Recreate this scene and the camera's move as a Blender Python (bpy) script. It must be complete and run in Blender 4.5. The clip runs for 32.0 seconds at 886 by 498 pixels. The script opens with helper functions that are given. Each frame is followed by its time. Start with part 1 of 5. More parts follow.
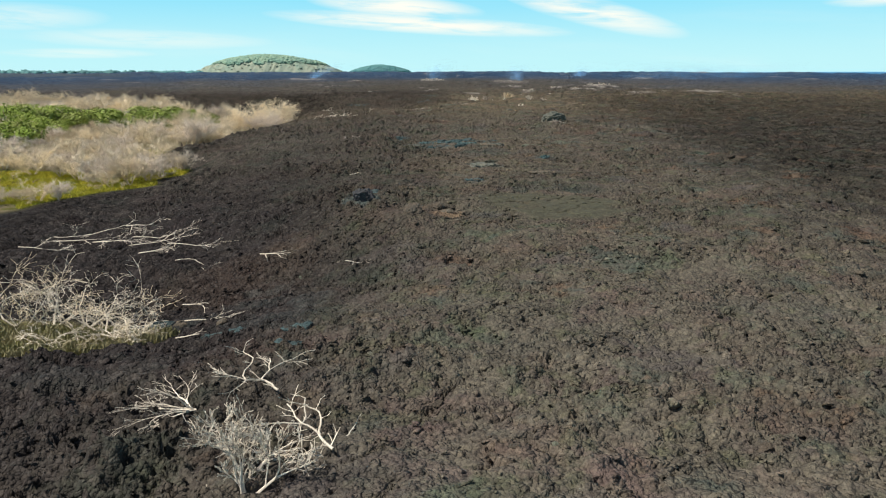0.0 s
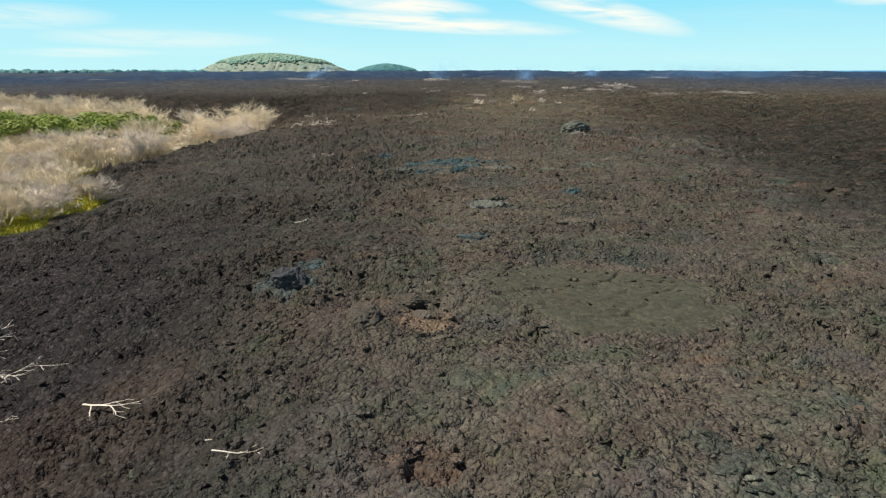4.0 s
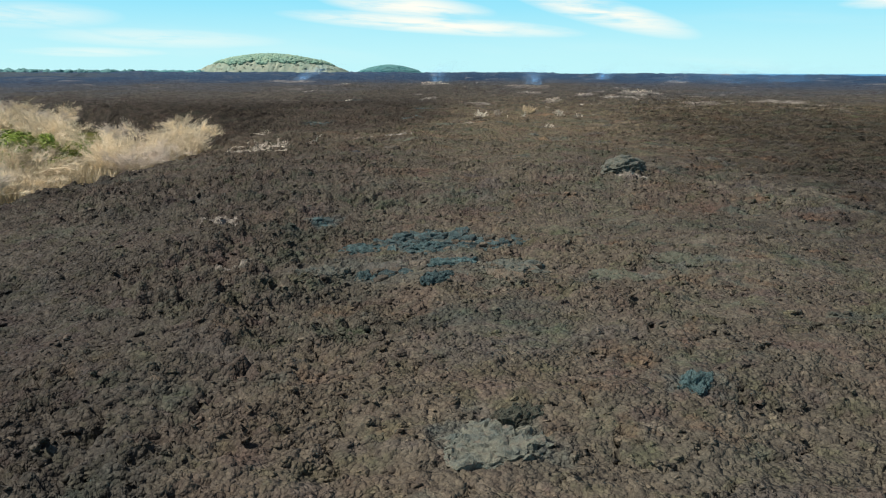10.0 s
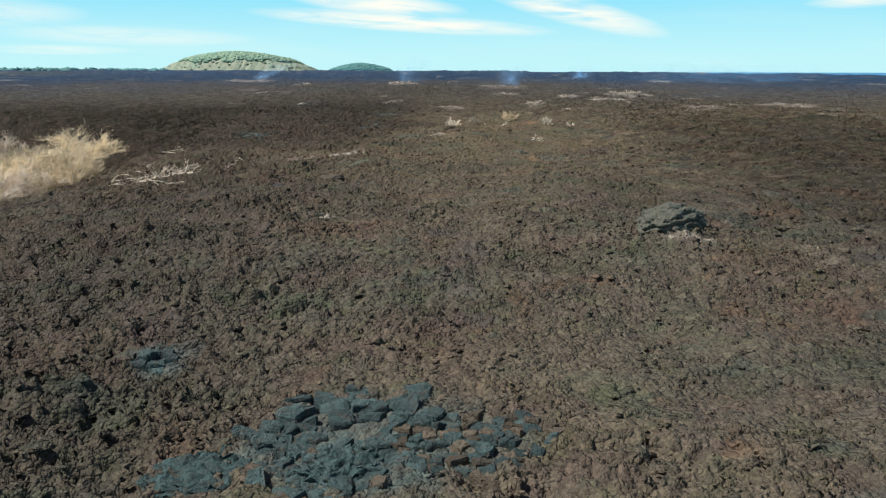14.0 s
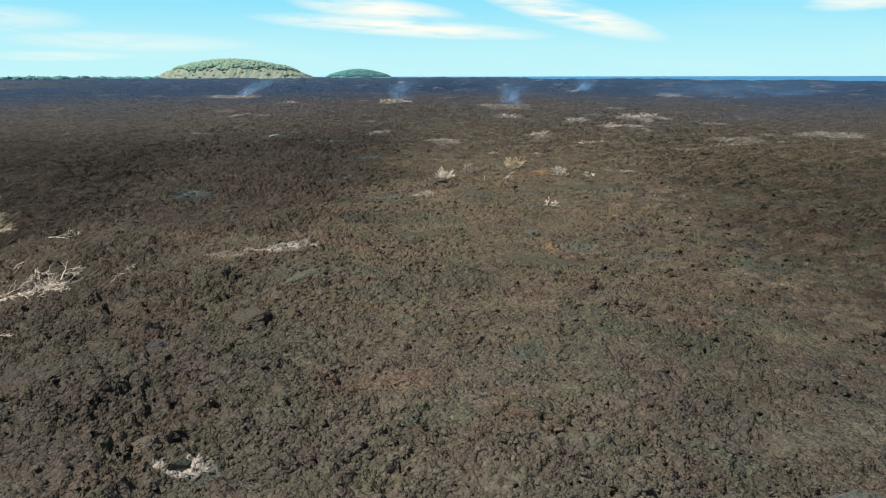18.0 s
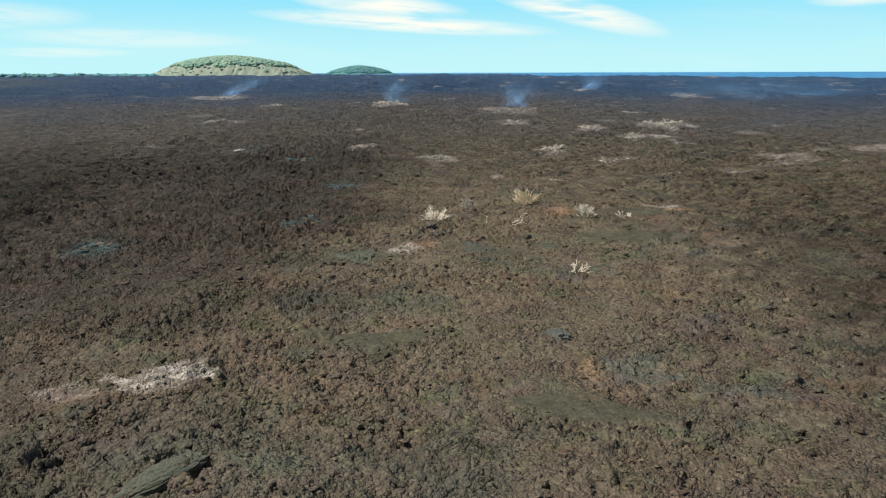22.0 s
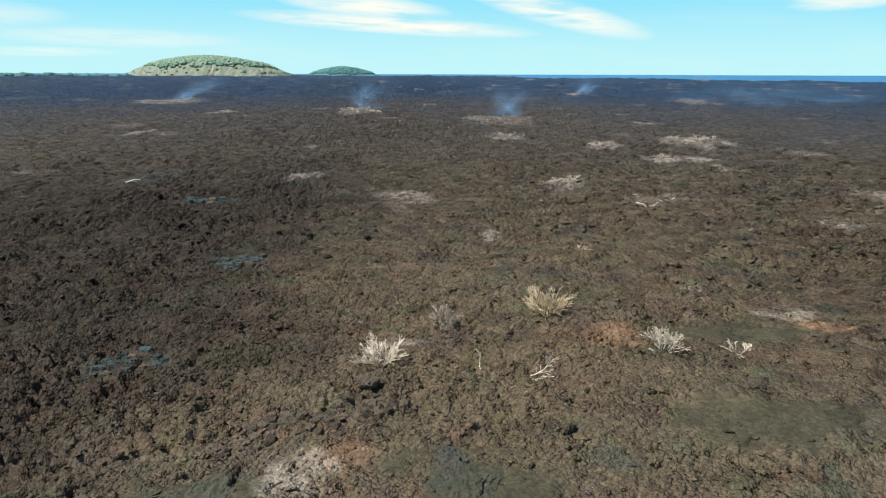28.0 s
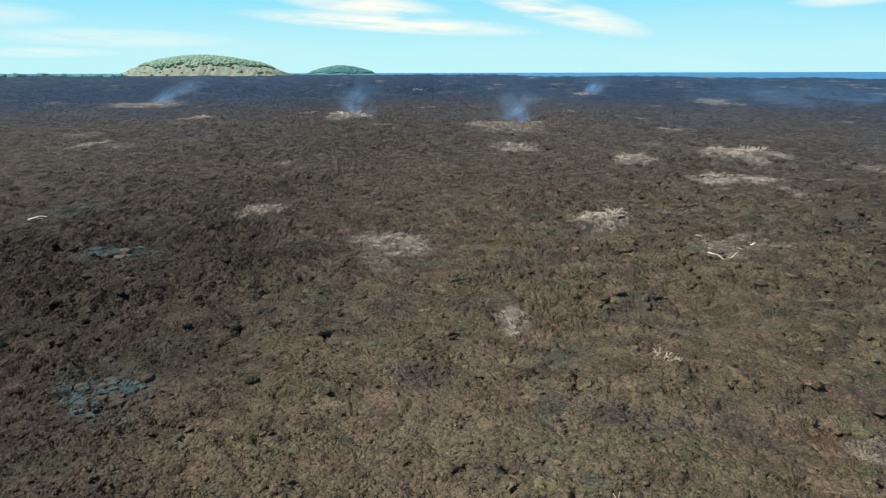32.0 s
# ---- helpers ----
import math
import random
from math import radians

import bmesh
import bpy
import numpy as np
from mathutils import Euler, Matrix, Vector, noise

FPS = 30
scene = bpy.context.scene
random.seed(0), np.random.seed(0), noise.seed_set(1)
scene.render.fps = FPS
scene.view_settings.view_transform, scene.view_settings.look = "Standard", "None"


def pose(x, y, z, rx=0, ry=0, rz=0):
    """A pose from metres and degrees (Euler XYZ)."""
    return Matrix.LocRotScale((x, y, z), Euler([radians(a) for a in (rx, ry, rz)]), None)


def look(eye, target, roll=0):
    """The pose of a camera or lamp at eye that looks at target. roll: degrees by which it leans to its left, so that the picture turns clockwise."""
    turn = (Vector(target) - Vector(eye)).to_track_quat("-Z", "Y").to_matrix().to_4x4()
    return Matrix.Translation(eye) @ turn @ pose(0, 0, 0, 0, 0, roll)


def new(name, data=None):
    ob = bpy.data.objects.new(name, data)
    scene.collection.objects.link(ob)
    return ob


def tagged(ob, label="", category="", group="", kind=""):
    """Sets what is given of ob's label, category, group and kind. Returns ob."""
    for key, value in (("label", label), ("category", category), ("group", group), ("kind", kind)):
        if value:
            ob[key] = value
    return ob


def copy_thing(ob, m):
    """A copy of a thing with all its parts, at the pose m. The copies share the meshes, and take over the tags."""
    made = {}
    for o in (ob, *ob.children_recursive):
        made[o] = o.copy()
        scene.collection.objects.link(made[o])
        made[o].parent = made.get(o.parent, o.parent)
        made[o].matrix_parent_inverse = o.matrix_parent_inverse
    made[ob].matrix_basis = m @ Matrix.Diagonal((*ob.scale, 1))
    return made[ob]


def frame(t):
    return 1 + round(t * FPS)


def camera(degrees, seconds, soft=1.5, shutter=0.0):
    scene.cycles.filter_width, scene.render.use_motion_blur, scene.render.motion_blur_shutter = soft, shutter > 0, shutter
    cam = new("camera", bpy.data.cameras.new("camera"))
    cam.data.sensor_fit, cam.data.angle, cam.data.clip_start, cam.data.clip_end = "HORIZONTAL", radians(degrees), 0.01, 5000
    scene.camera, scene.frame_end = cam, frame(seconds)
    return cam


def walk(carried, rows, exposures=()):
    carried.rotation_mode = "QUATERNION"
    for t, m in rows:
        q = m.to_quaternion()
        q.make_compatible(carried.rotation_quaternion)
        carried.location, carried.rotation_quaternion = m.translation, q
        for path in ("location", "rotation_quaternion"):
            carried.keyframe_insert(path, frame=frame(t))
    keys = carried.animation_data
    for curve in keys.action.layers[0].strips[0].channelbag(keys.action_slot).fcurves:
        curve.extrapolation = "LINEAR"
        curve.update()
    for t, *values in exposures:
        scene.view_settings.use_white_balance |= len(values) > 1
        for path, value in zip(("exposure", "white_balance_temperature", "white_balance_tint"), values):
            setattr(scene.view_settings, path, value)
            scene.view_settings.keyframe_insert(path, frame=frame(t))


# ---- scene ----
cam = camera(58.03, 32.0, soft=1.2)
# seconds, eye x y z, yaw, pitch, roll
ROWS = [
    (0.0, 1.49, 1.24, 6.54, 1.33, -12.58, 0.15),
    (0.5, 1.54, 3.35, 6.55, 1.57, -12.58, 0.15),
    (1.0, 1.61, 5.45, 6.56, 1.60, -12.59, 0.15),
    (1.5, 1.68, 7.56, 6.58, 1.64, -12.61, 0.16),
    (2.0, 1.75, 9.65, 6.58, 1.64, -12.62, 0.18),
    (2.5, 1.82, 11.75, 6.59, 1.64, -12.62, 0.21),
    (3.0, 1.88, 13.83, 6.60, 1.69, -12.63, 0.24),
    (3.5, 1.95, 15.90, 6.62, 1.76, -12.66, 0.23),
    (5.5, 2.25, 23.98, 6.65, 1.97, -12.60, 0.08),
    (6.0, 2.30, 26.02, 6.68, 1.90, -12.61, 0.09),
    (6.5, 2.33, 28.13, 6.70, 1.92, -12.62, 0.12),
    (9.0, 2.53, 38.92, 6.81, 2.03, -12.64, -0.02),
    (9.5, 2.56, 41.06, 6.92, 2.00, -12.60, -0.08),
    (10.0, 2.58, 43.24, 7.02, 2.07, -12.56, -0.12),
    (10.5, 2.61, 45.45, 7.07, 2.16, -12.57, -0.13),
    (11.0, 2.64, 47.68, 7.10, 2.21, -12.61, -0.13),
    (11.5, 2.66, 49.92, 7.11, 2.27, -12.64, -0.12),
    (12.0, 2.66, 52.16, 7.10, 2.28, -12.66, -0.13),
    (12.5, 2.66, 54.41, 7.08, 2.19, -12.65, -0.14),
    (13.0, 2.66, 56.64, 7.07, 1.44, -12.65, -0.16),
    (13.5, 2.69, 58.85, 7.08, 0.32, -12.67, -0.16),
    (14.2, 2.80, 61.91, 7.30, 0.10, -12.68, -0.15),
    (15.5, 3.14, 67.60, 8.29, 0.04, -12.70, -0.12),
    (16.0, 3.22, 69.79, 8.59, 0.09, -12.68, -0.10),
    (16.5, 3.27, 71.99, 8.94, -0.00, -12.63, -0.06),
    (17.0, 3.34, 74.18, 9.32, -0.03, -12.55, -0.02),
    (17.5, 3.45, 76.35, 9.72, 0.01, -12.45, 0.02),
    (18.0, 3.58, 78.49, 10.11, 0.08, -12.37, 0.09),
    (18.5, 3.71, 80.62, 10.43, 0.14, -12.37, 0.15),
    (19.0, 3.84, 82.73, 10.65, 0.15, -12.43, 0.16),
    (19.5, 3.95, 84.86, 10.77, 0.18, -12.50, 0.14),
    (20.0, 4.06, 87.00, 10.81, 0.18, -12.55, 0.13),
    (20.5, 4.16, 89.16, 10.84, 0.20, -12.57, 0.13),
    (21.0, 4.25, 91.32, 10.87, 0.21, -12.59, 0.14),
    (21.5, 4.34, 93.48, 10.92, 0.23, -12.61, 0.16),
    (22.0, 4.44, 95.64, 10.98, 0.27, -12.64, 0.17),
    (22.5, 4.53, 97.82, 11.04, 0.29, -12.65, 0.16),
    (23.0, 4.63, 100.01, 11.08, 0.30, -12.65, 0.13),
    (23.5, 4.73, 102.24, 11.10, 0.32, -12.64, 0.09),
    (24.0, 4.83, 104.49, 11.09, 0.33, -12.63, 0.04),
    (24.5, 4.93, 106.76, 11.07, 0.31, -12.60, -0.02),
    (25.0, 5.02, 109.02, 11.04, 0.23, -12.58, -0.09),
    (25.5, 5.09, 111.21, 11.02, -0.11, -12.56, -0.13),
    (27.5, 5.35, 119.67, 11.06, -0.93, -12.58, -0.19),
    (28.0, 5.41, 121.76, 11.02, -0.91, -12.54, -0.18),
    (28.5, 5.47, 123.84, 10.99, -0.90, -12.51, -0.15),
    (29.0, 5.53, 125.94, 10.98, -0.87, -12.49, -0.10),
    (29.5, 5.59, 128.03, 11.02, -0.86, -12.52, -0.03),
    (30.0, 5.65, 130.10, 11.09, -0.84, -12.57, 0.04),
    (30.5, 5.69, 132.14, 11.17, -0.84, -12.62, 0.11),
    (31.0, 5.72, 134.16, 11.24, -0.84, -12.67, 0.16),
    (31.5, 5.74, 136.17, 11.26, -0.86, -12.67, 0.17),
    (32.0, 5.78, 138.19, 11.20, -0.83, -12.64, 0.13),
]
walk(cam, [(t, pose(x, y, z, 90 + p, 0, w) @ pose(0, 0, 0, 0, 0, -r)) for t, x, y, z, w, p, r in ROWS])

# ---------------------------------------------------------------- light
SUN_EL, SUN_AZ = radians(56), radians(-104)      # azimuth clockwise from +y
sun_from = Vector((math.sin(SUN_AZ) * math.cos(SUN_EL), math.cos(SUN_AZ) * math.cos(SUN_EL), math.sin(SUN_EL)))
sun = new("sun", bpy.data.lights.new("sun", "SUN"))
sun.data.energy, sun.data.angle, sun.data.color = 4.9, radians(0.6), (1.0, 0.92, 0.81)
sun.matrix_world = look(sun_from * 200, (0, 0, 0))
scene.view_settings.exposure = 0.0

world = bpy.data.worlds.new("sky")
scene.world = world
world.use_nodes = True
wn, wl = world.node_tree.nodes, world.node_tree.links
wn.clear()


def math_node(tree, op, a, b=None, c=None, clamp=False):
    n = tree.nodes.new("ShaderNodeMath")
    n.operation, n.use_clamp = op, clamp
    for i, v in enumerate((a, b, c)):
        if v is None:
            continue
        if isinstance(v, (int, float)):
            n.inputs[i].default_value = v
        else:
            tree.links.new(v, n.inputs[i])
    return n.outputs[0]


def mix_col(tree, fac, a, b, mode="MIX"):
    n = tree.nodes.new("ShaderNodeMix")
    n.data_type, n.blend_type, n.clamp_factor = "RGBA", mode, True
    for s, v in ((0, fac), (6, a), (7, b)):
        if isinstance(v, (int, float)):
            n.inputs[s].default_value = v
        elif isinstance(v, tuple):
            n.inputs[s].default_value = (*v[:3], 1)
        else:
            tree.links.new(v, n.inputs[s])
    return n.outputs[2]


def ramp(tree, fac, lo, hi):
    n = tree.nodes.new("ShaderNodeMapRange")
    n.interpolation_type = "SMOOTHSTEP"
    tree.links.new(fac, n.inputs[0])
    n.inputs[1].default_value, n.inputs[2].default_value = lo, hi
    return n.outputs[0]


def noise_tex(tree, vec, scale, detail=4.0, rough=0.55, dist=0.0):
    n = tree.nodes.new("ShaderNodeTexNoise")
    n.inputs["Scale"].default_value, n.inputs["Detail"].default_value = scale, detail
    n.inputs["Roughness"].default_value, n.inputs["Distortion"].default_value = rough, dist
    tree.links.new(vec, n.inputs["Vector"])
    return n.outputs["Fac"]


wt = world.node_tree
sky = wn.new("ShaderNodeTexSky")
sky.sky_type, sky.sun_disc = "NISHITA", False
sky.sun_elevation, sky.sun_rotation = SUN_EL, SUN_AZ
sky.altitude, sky.air_density, sky.dust_density, sky.ozone_density = 20, 1.0, 0.3, 1.6
tinted = mix_col(wt, 1.0, sky.outputs[0], (0.68, 0.63, 0.56), "MULTIPLY")   # sky overhead dimmed and warmed, for a darker, more neutral fill light
tc = wn.new("ShaderNodeTexCoord")
sep = wn.new("ShaderNodeSeparateXYZ")
wl.new(tc.outputs["Generated"], sep.inputs[0])
# the clear air low over the sea is pale cyan
low_sky = mix_col(wt, ramp(wt, sep.outputs[2], 0.0, 0.13), (5.0, 8.4, 8.8), (1.7, 6.6, 9.0))
tinted = mix_col(wt, ramp(wt, sep.outputs[2], 0.20, 0.09), tinted, low_sky)
# thin cloud streaks: bearing and height of the direction, stretched along the bearing
bearing = math_node(wt, "ARCTAN2", sep.outputs[0], sep.outputs[1])
tall = sep.outputs[2]
comb = wn.new("ShaderNodeCombineXYZ")
slant = math_node(wt, "ADD", tall, math_node(wt, "MULTIPLY", bearing, 0.05))
wl.new(math_node(wt, "MULTIPLY", bearing, 7.0), comb.inputs[0])
wl.new(math_node(wt, "MULTIPLY", slant, 60.0), comb.inputs[1])
streak = noise_tex(wt, comb.outputs[0], 1.5, 6.0, 0.6, 0.3)


def band(b0, t0, rb, rt, lean=0.0):
    """A soft oval round bearing b0 and height t0."""
    db = math_node(wt, "SUBTRACT", bearing, b0)
    u = math_node(wt, "DIVIDE", db, rb)
    up = math_node(wt, "SUBTRACT", math_node(wt, "SUBTRACT", tall, t0), math_node(wt, "MULTIPLY", db, lean))
    v = math_node(wt, "DIVIDE", up, rt)
    q = math_node(wt, "ADD", math_node(wt, "MULTIPLY", u, u), math_node(wt, "MULTIPLY", v, v))
    return math_node(wt, "SUBTRACT", 1.0, q, clamp=True)


cover = math_node(wt, "MULTIPLY", band(-0.05, 0.055, 0.19, 0.012, -0.06), 1.0)
for amount, args in ((1.0, (-0.08, 0.076, 0.11, 0.015, -0.08)), (1.0, (0.15, 0.069, 0.12, 0.018, -0.24)), (0.9, (0.47, 0.077, 0.07, 0.012, 0.05)), (0.45, (-0.50, 0.058, 0.10, 0.016, 0.0)),
                     (0.45, (-0.36, 0.036, 0.15, 0.012, -0.02)), (0.45, (-0.44, 0.020, 0.09, 0.006, 0.0))):
    cover = math_node(wt, "MAXIMUM", cover, math_node(wt, "MULTIPLY", band(*args), amount))
veil = ramp(wt, noise_tex(wt, comb.outputs[0], 0.5, 4.0, 0.5), 0.45, 0.8)
cloud = math_node(wt, "MULTIPLY", cover, ramp(wt, streak, 0.22, 0.58), clamp=True)
cloud = math_node(wt, "MAXIMUM", cloud, math_node(wt, "MULTIPLY", veil, 0.14))
clouded = mix_col(wt, cloud, tinted, (9.4, 9.25, 8.3))
back = wn.new("ShaderNodeBackground")
back.inputs["Strength"].default_value = 0.11
wl.new(clouded, back.inputs["Color"])
wl.new(back.outputs[0], wn.new("ShaderNodeOutputWorld").inputs[0])


# ---------------------------------------------------------------- noise and the shape of the land
def hash2(ix, iy, seed):
    h = (ix.astype(np.int64) * 374761393 + iy.astype(np.int64) * 668265263 + seed * 1442695041) & 0xFFFFFFFF
    h = ((h ^ (h >> 13)) * 1274126177) & 0xFFFFFFFF
    return ((h ^ (h >> 16)) & 0xFFFFFF) / float(0xFFFFFF)


def vnoise(x, y, seed=0):
    """Value noise from 0 to 1."""
    ix, iy = np.floor(x), np.floor(y)
    fx, fy = x - ix, y - iy
    fx, fy = fx * fx * (3 - 2 * fx), fy * fy * (3 - 2 * fy)
    a, b = hash2(ix, iy, seed), hash2(ix + 1, iy, seed)
    c, d = hash2(ix, iy + 1, seed), hash2(ix + 1, iy + 1, seed)
    return (a * (1 - fx) + b * fx) * (1 - fy) + (c * (1 - fx) + d * fx) * fy


def fbm(x, y, octaves=3, seed=0):
    out, amp, total = 0.0, 1.0, 0.0
    for k in range(octaves):
        c, s = math.cos(0.7 * k + 0.4), math.sin(0.7 * k + 0.4)
        out = out + amp * vnoise((c * x - s * y) * 2.03 ** k, (s * x + c * y) * 2.03 ** k, seed + 17 * k)
        total += amp
        amp *= 0.5
    return out / total


def plates(x, y, seed=0, crack=0.16, edge=9.0):
    """Broken crust: each cell is a flat piece with a level and a tilt of its own, and a thin crack round it. In cell widths, about -0.3 to 0.3."""
    ix, iy = np.floor(x), np.floor(y)
    best, second = np.full(np.shape(x), 9.0), np.full(np.shape(x), 9.0)
    bx, by, bi, bj = (np.zeros(np.shape(x)) for _ in range(4))
    for dx in (-1, 0, 1):
        for dy in (-1, 0, 1):
            cx, cy = ix + dx, iy + dy
            h = hash2(cx, cy, seed)
            ox, oy = x - cx - h, y - cy - (h * 97.31) % 1.0
            d = np.hypot(ox, oy)
            nearer = d < best
            second = np.where(nearer, best, np.minimum(second, d))
            bx, by, bi, bj, best = (np.where(nearer, p, q) for p, q in ((ox, bx), (oy, by), (cx, bi), (cy, bj), (d, best)))
    level, tx, ty = (hash2(bi, bj, seed + k) - 0.5 for k in (2, 3, 4))
    return 0.36 * level + 1.15 * (tx * bx + ty * by) - crack * (1 - np.clip((second - best) * edge, 0, 1))


def crack_gap(x, y, seed=0):
    """How far a place is from the border of its cell, in cell widths."""
    ix, iy = np.floor(x), np.floor(y)
    best, second = np.full(np.shape(x), 9.0), np.full(np.shape(x), 9.0)
    for dx in (-1, 0, 1):
        for dy in (-1, 0, 1):
            h = hash2(ix + dx, iy + dy, seed)
            d = np.hypot(x - ix - dx - h, y - iy - dy - (h * 97.31) % 1.0)
            second = np.minimum(second, np.maximum(best, d))
            best = np.minimum(best, d)
    return second - best


def step(lo, hi, v):
    q = np.clip((v - lo) / (hi - lo), 0, 1)
    return q * q * (3 - 2 * q)


# the unburnt hollow beside the flow, with its dead shrubs
HOLLOW = [(-27, 46), (-23, 57), (-21.3, 66), (-23, 72), (-30, 79), (-28, 86), (-26, 95), (-25, 113), (-24, 127), (-32, 136), (-60, 165), (-95, 205), (-150, 215), (-170, 60), (-60, 42)]
ISLET = (-13.4, 27.4, 4.3, 2.1)


def inside_distance(x, y, poly):
    """Metres to the outline of a polygon: negative inside."""
    best = np.full(np.shape(x), 1e9)
    inner = np.zeros(np.shape(x), bool)
    for (ax, ay), (bx, by) in zip(poly, poly[1:] + poly[:1]):
        dx, dy = bx - ax, by - ay
        u = np.clip(((x - ax) * dx + (y - ay) * dy) / (dx * dx + dy * dy), 0, 1)
        best = np.minimum(best, np.hypot(x - ax - u * dx, y - ay - u * dy))
        cross = ((ay > y) != (by > y)) & (x < dx * (y - ay) / (dy if dy else 1e-9) + ax)
        inner ^= cross
    return np.where(inner, -best, best)


def hollow_distance(x, y):
    d = inside_distance(x, y, HOLLOW) + 3.0 * (vnoise(x / 4, y / 4, 5) - 0.5)
    isle = (np.hypot((x - ISLET[0]) / ISLET[2], (y - ISLET[1]) / ISLET[3]) - 1) * 2.6 + 0.9 * (vnoise(x, y, 6) - 0.5)
    return d, isle


LAND_Y = [-60, 0, 25, 41, 60, 78, 92, 115, 140, 155, 185, 220, 280, 400, 600, 1000, 1500]
LAND_Z = [-1.2, -0.9, -0.8, -0.2, 0.0, 0.15, 0.6, 0.65, 0.9, 1.6, 1.7, 2.1, 3.0, 3.1, 3.4, 4.2, 4.4]
# mounds and dips: x, y, radius, height
BUMPS = [(-8, 33.5, 7.0, -0.65), (-7.5, 33, 8.0, -0.85), (-2.6, 16.2, 2.5, -0.3), (-16.5, 115, 6.0, -0.8), (12.4, 92.6, 2.6, 0.4), (24, 160, 7, -1.2), (-2, 113.4, 2.0, 0.25), (-3.6, 42, 1.5, 0.3), (-1, 38.6, 1.3, 0.35), (10, 153.5, 4, 0.3), (13.3, 163, 3, 0.5),
         (-8.5, 281, 9, 1.0), (17, 262, 10, 0.6), (38.5, 223, 6, 0.8), (-5, 191.5, 3, 0.5), (31, 206, 6, 0.5), (17, 188, 3, 0.4)]
# flat crusts of smooth ash: x, y, radii
SMOOTH = [(6, 41.5, 5.0, 3.0), (15.6, 143.6, 3.0, 1.8), (-0.7, 139.4, 2.1, 1.4), (6.4, 140.2, 2.2, 1.6), (0.8, 125, 2.6, 1.6), (8.4, 119, 2.6, 1.6), (6.6, 52.6, 1.0, 0.7), (16.8, 150.6, 3.4, 1.5)]
# sunk pits and cracks: x, y, radii, depth
PITS = [(-3.3, 108.4, 0.22, 0.9, 0.8), (-3.7, 99.8, 0.9, 0.35, 0.9), (-4.7, 98.2, 0.4, 0.7, 0.8), (-0.6, 93.6, 0.7, 0.2, 0.5), (18.5, 121.2, 1.2, 0.3, 0.7), (-1.75, 114.2, 0.35, 0.7, 0.9), (-2.45, 113.2, 0.5, 0.3, 0.7), (10.4, 92.0, 0.3, 0.8, 0.9), (0.8, 40.6, 0.5, 0.4, 0.5), (0.3, 140.3, 0.22, 0.9, 0.8), (-4.9, 99.6, 0.4, 0.8, 0.6), (-4.3, 100.6, 0.35, 0.6, 0.5), (-2.9, 98.2, 0.5, 0.3, 0.4), (-9.0, 120.8, 0.6, 0.4, 0.4), (10.9, 151.6, 0.7, 0.35, 0.4), (11.6, 149.9, 0.35, 0.6, 0.4)]


def oval(x, y, cx, cy, rx, ry, rag=0.5, seed=3):
    """1 in the middle of a ragged oval, 0 outside."""
    q = np.hypot((x - cx) / rx, (y - cy) / ry) + rag * (fbm(x / (0.5 * rx), y / (0.5 * ry), 3, seed) - 0.5) * 2
    return 1 - step(0.55, 1.1, q)


def patches(x, y, rows, rag=0.5, seed=3):
    out = np.zeros(np.shape(x))
    for cx, cy, rx, ry, *amount in rows:
        near = (np.abs(x - cx) < 2 * rx) & (np.abs(y - cy) < 2 * ry)
        if near.any():
            out[near] = np.maximum(out[near], (amount[0] if amount else 1.0) * oval(x[near], y[near], cx, cy, rx, ry, rag, seed))
    return out


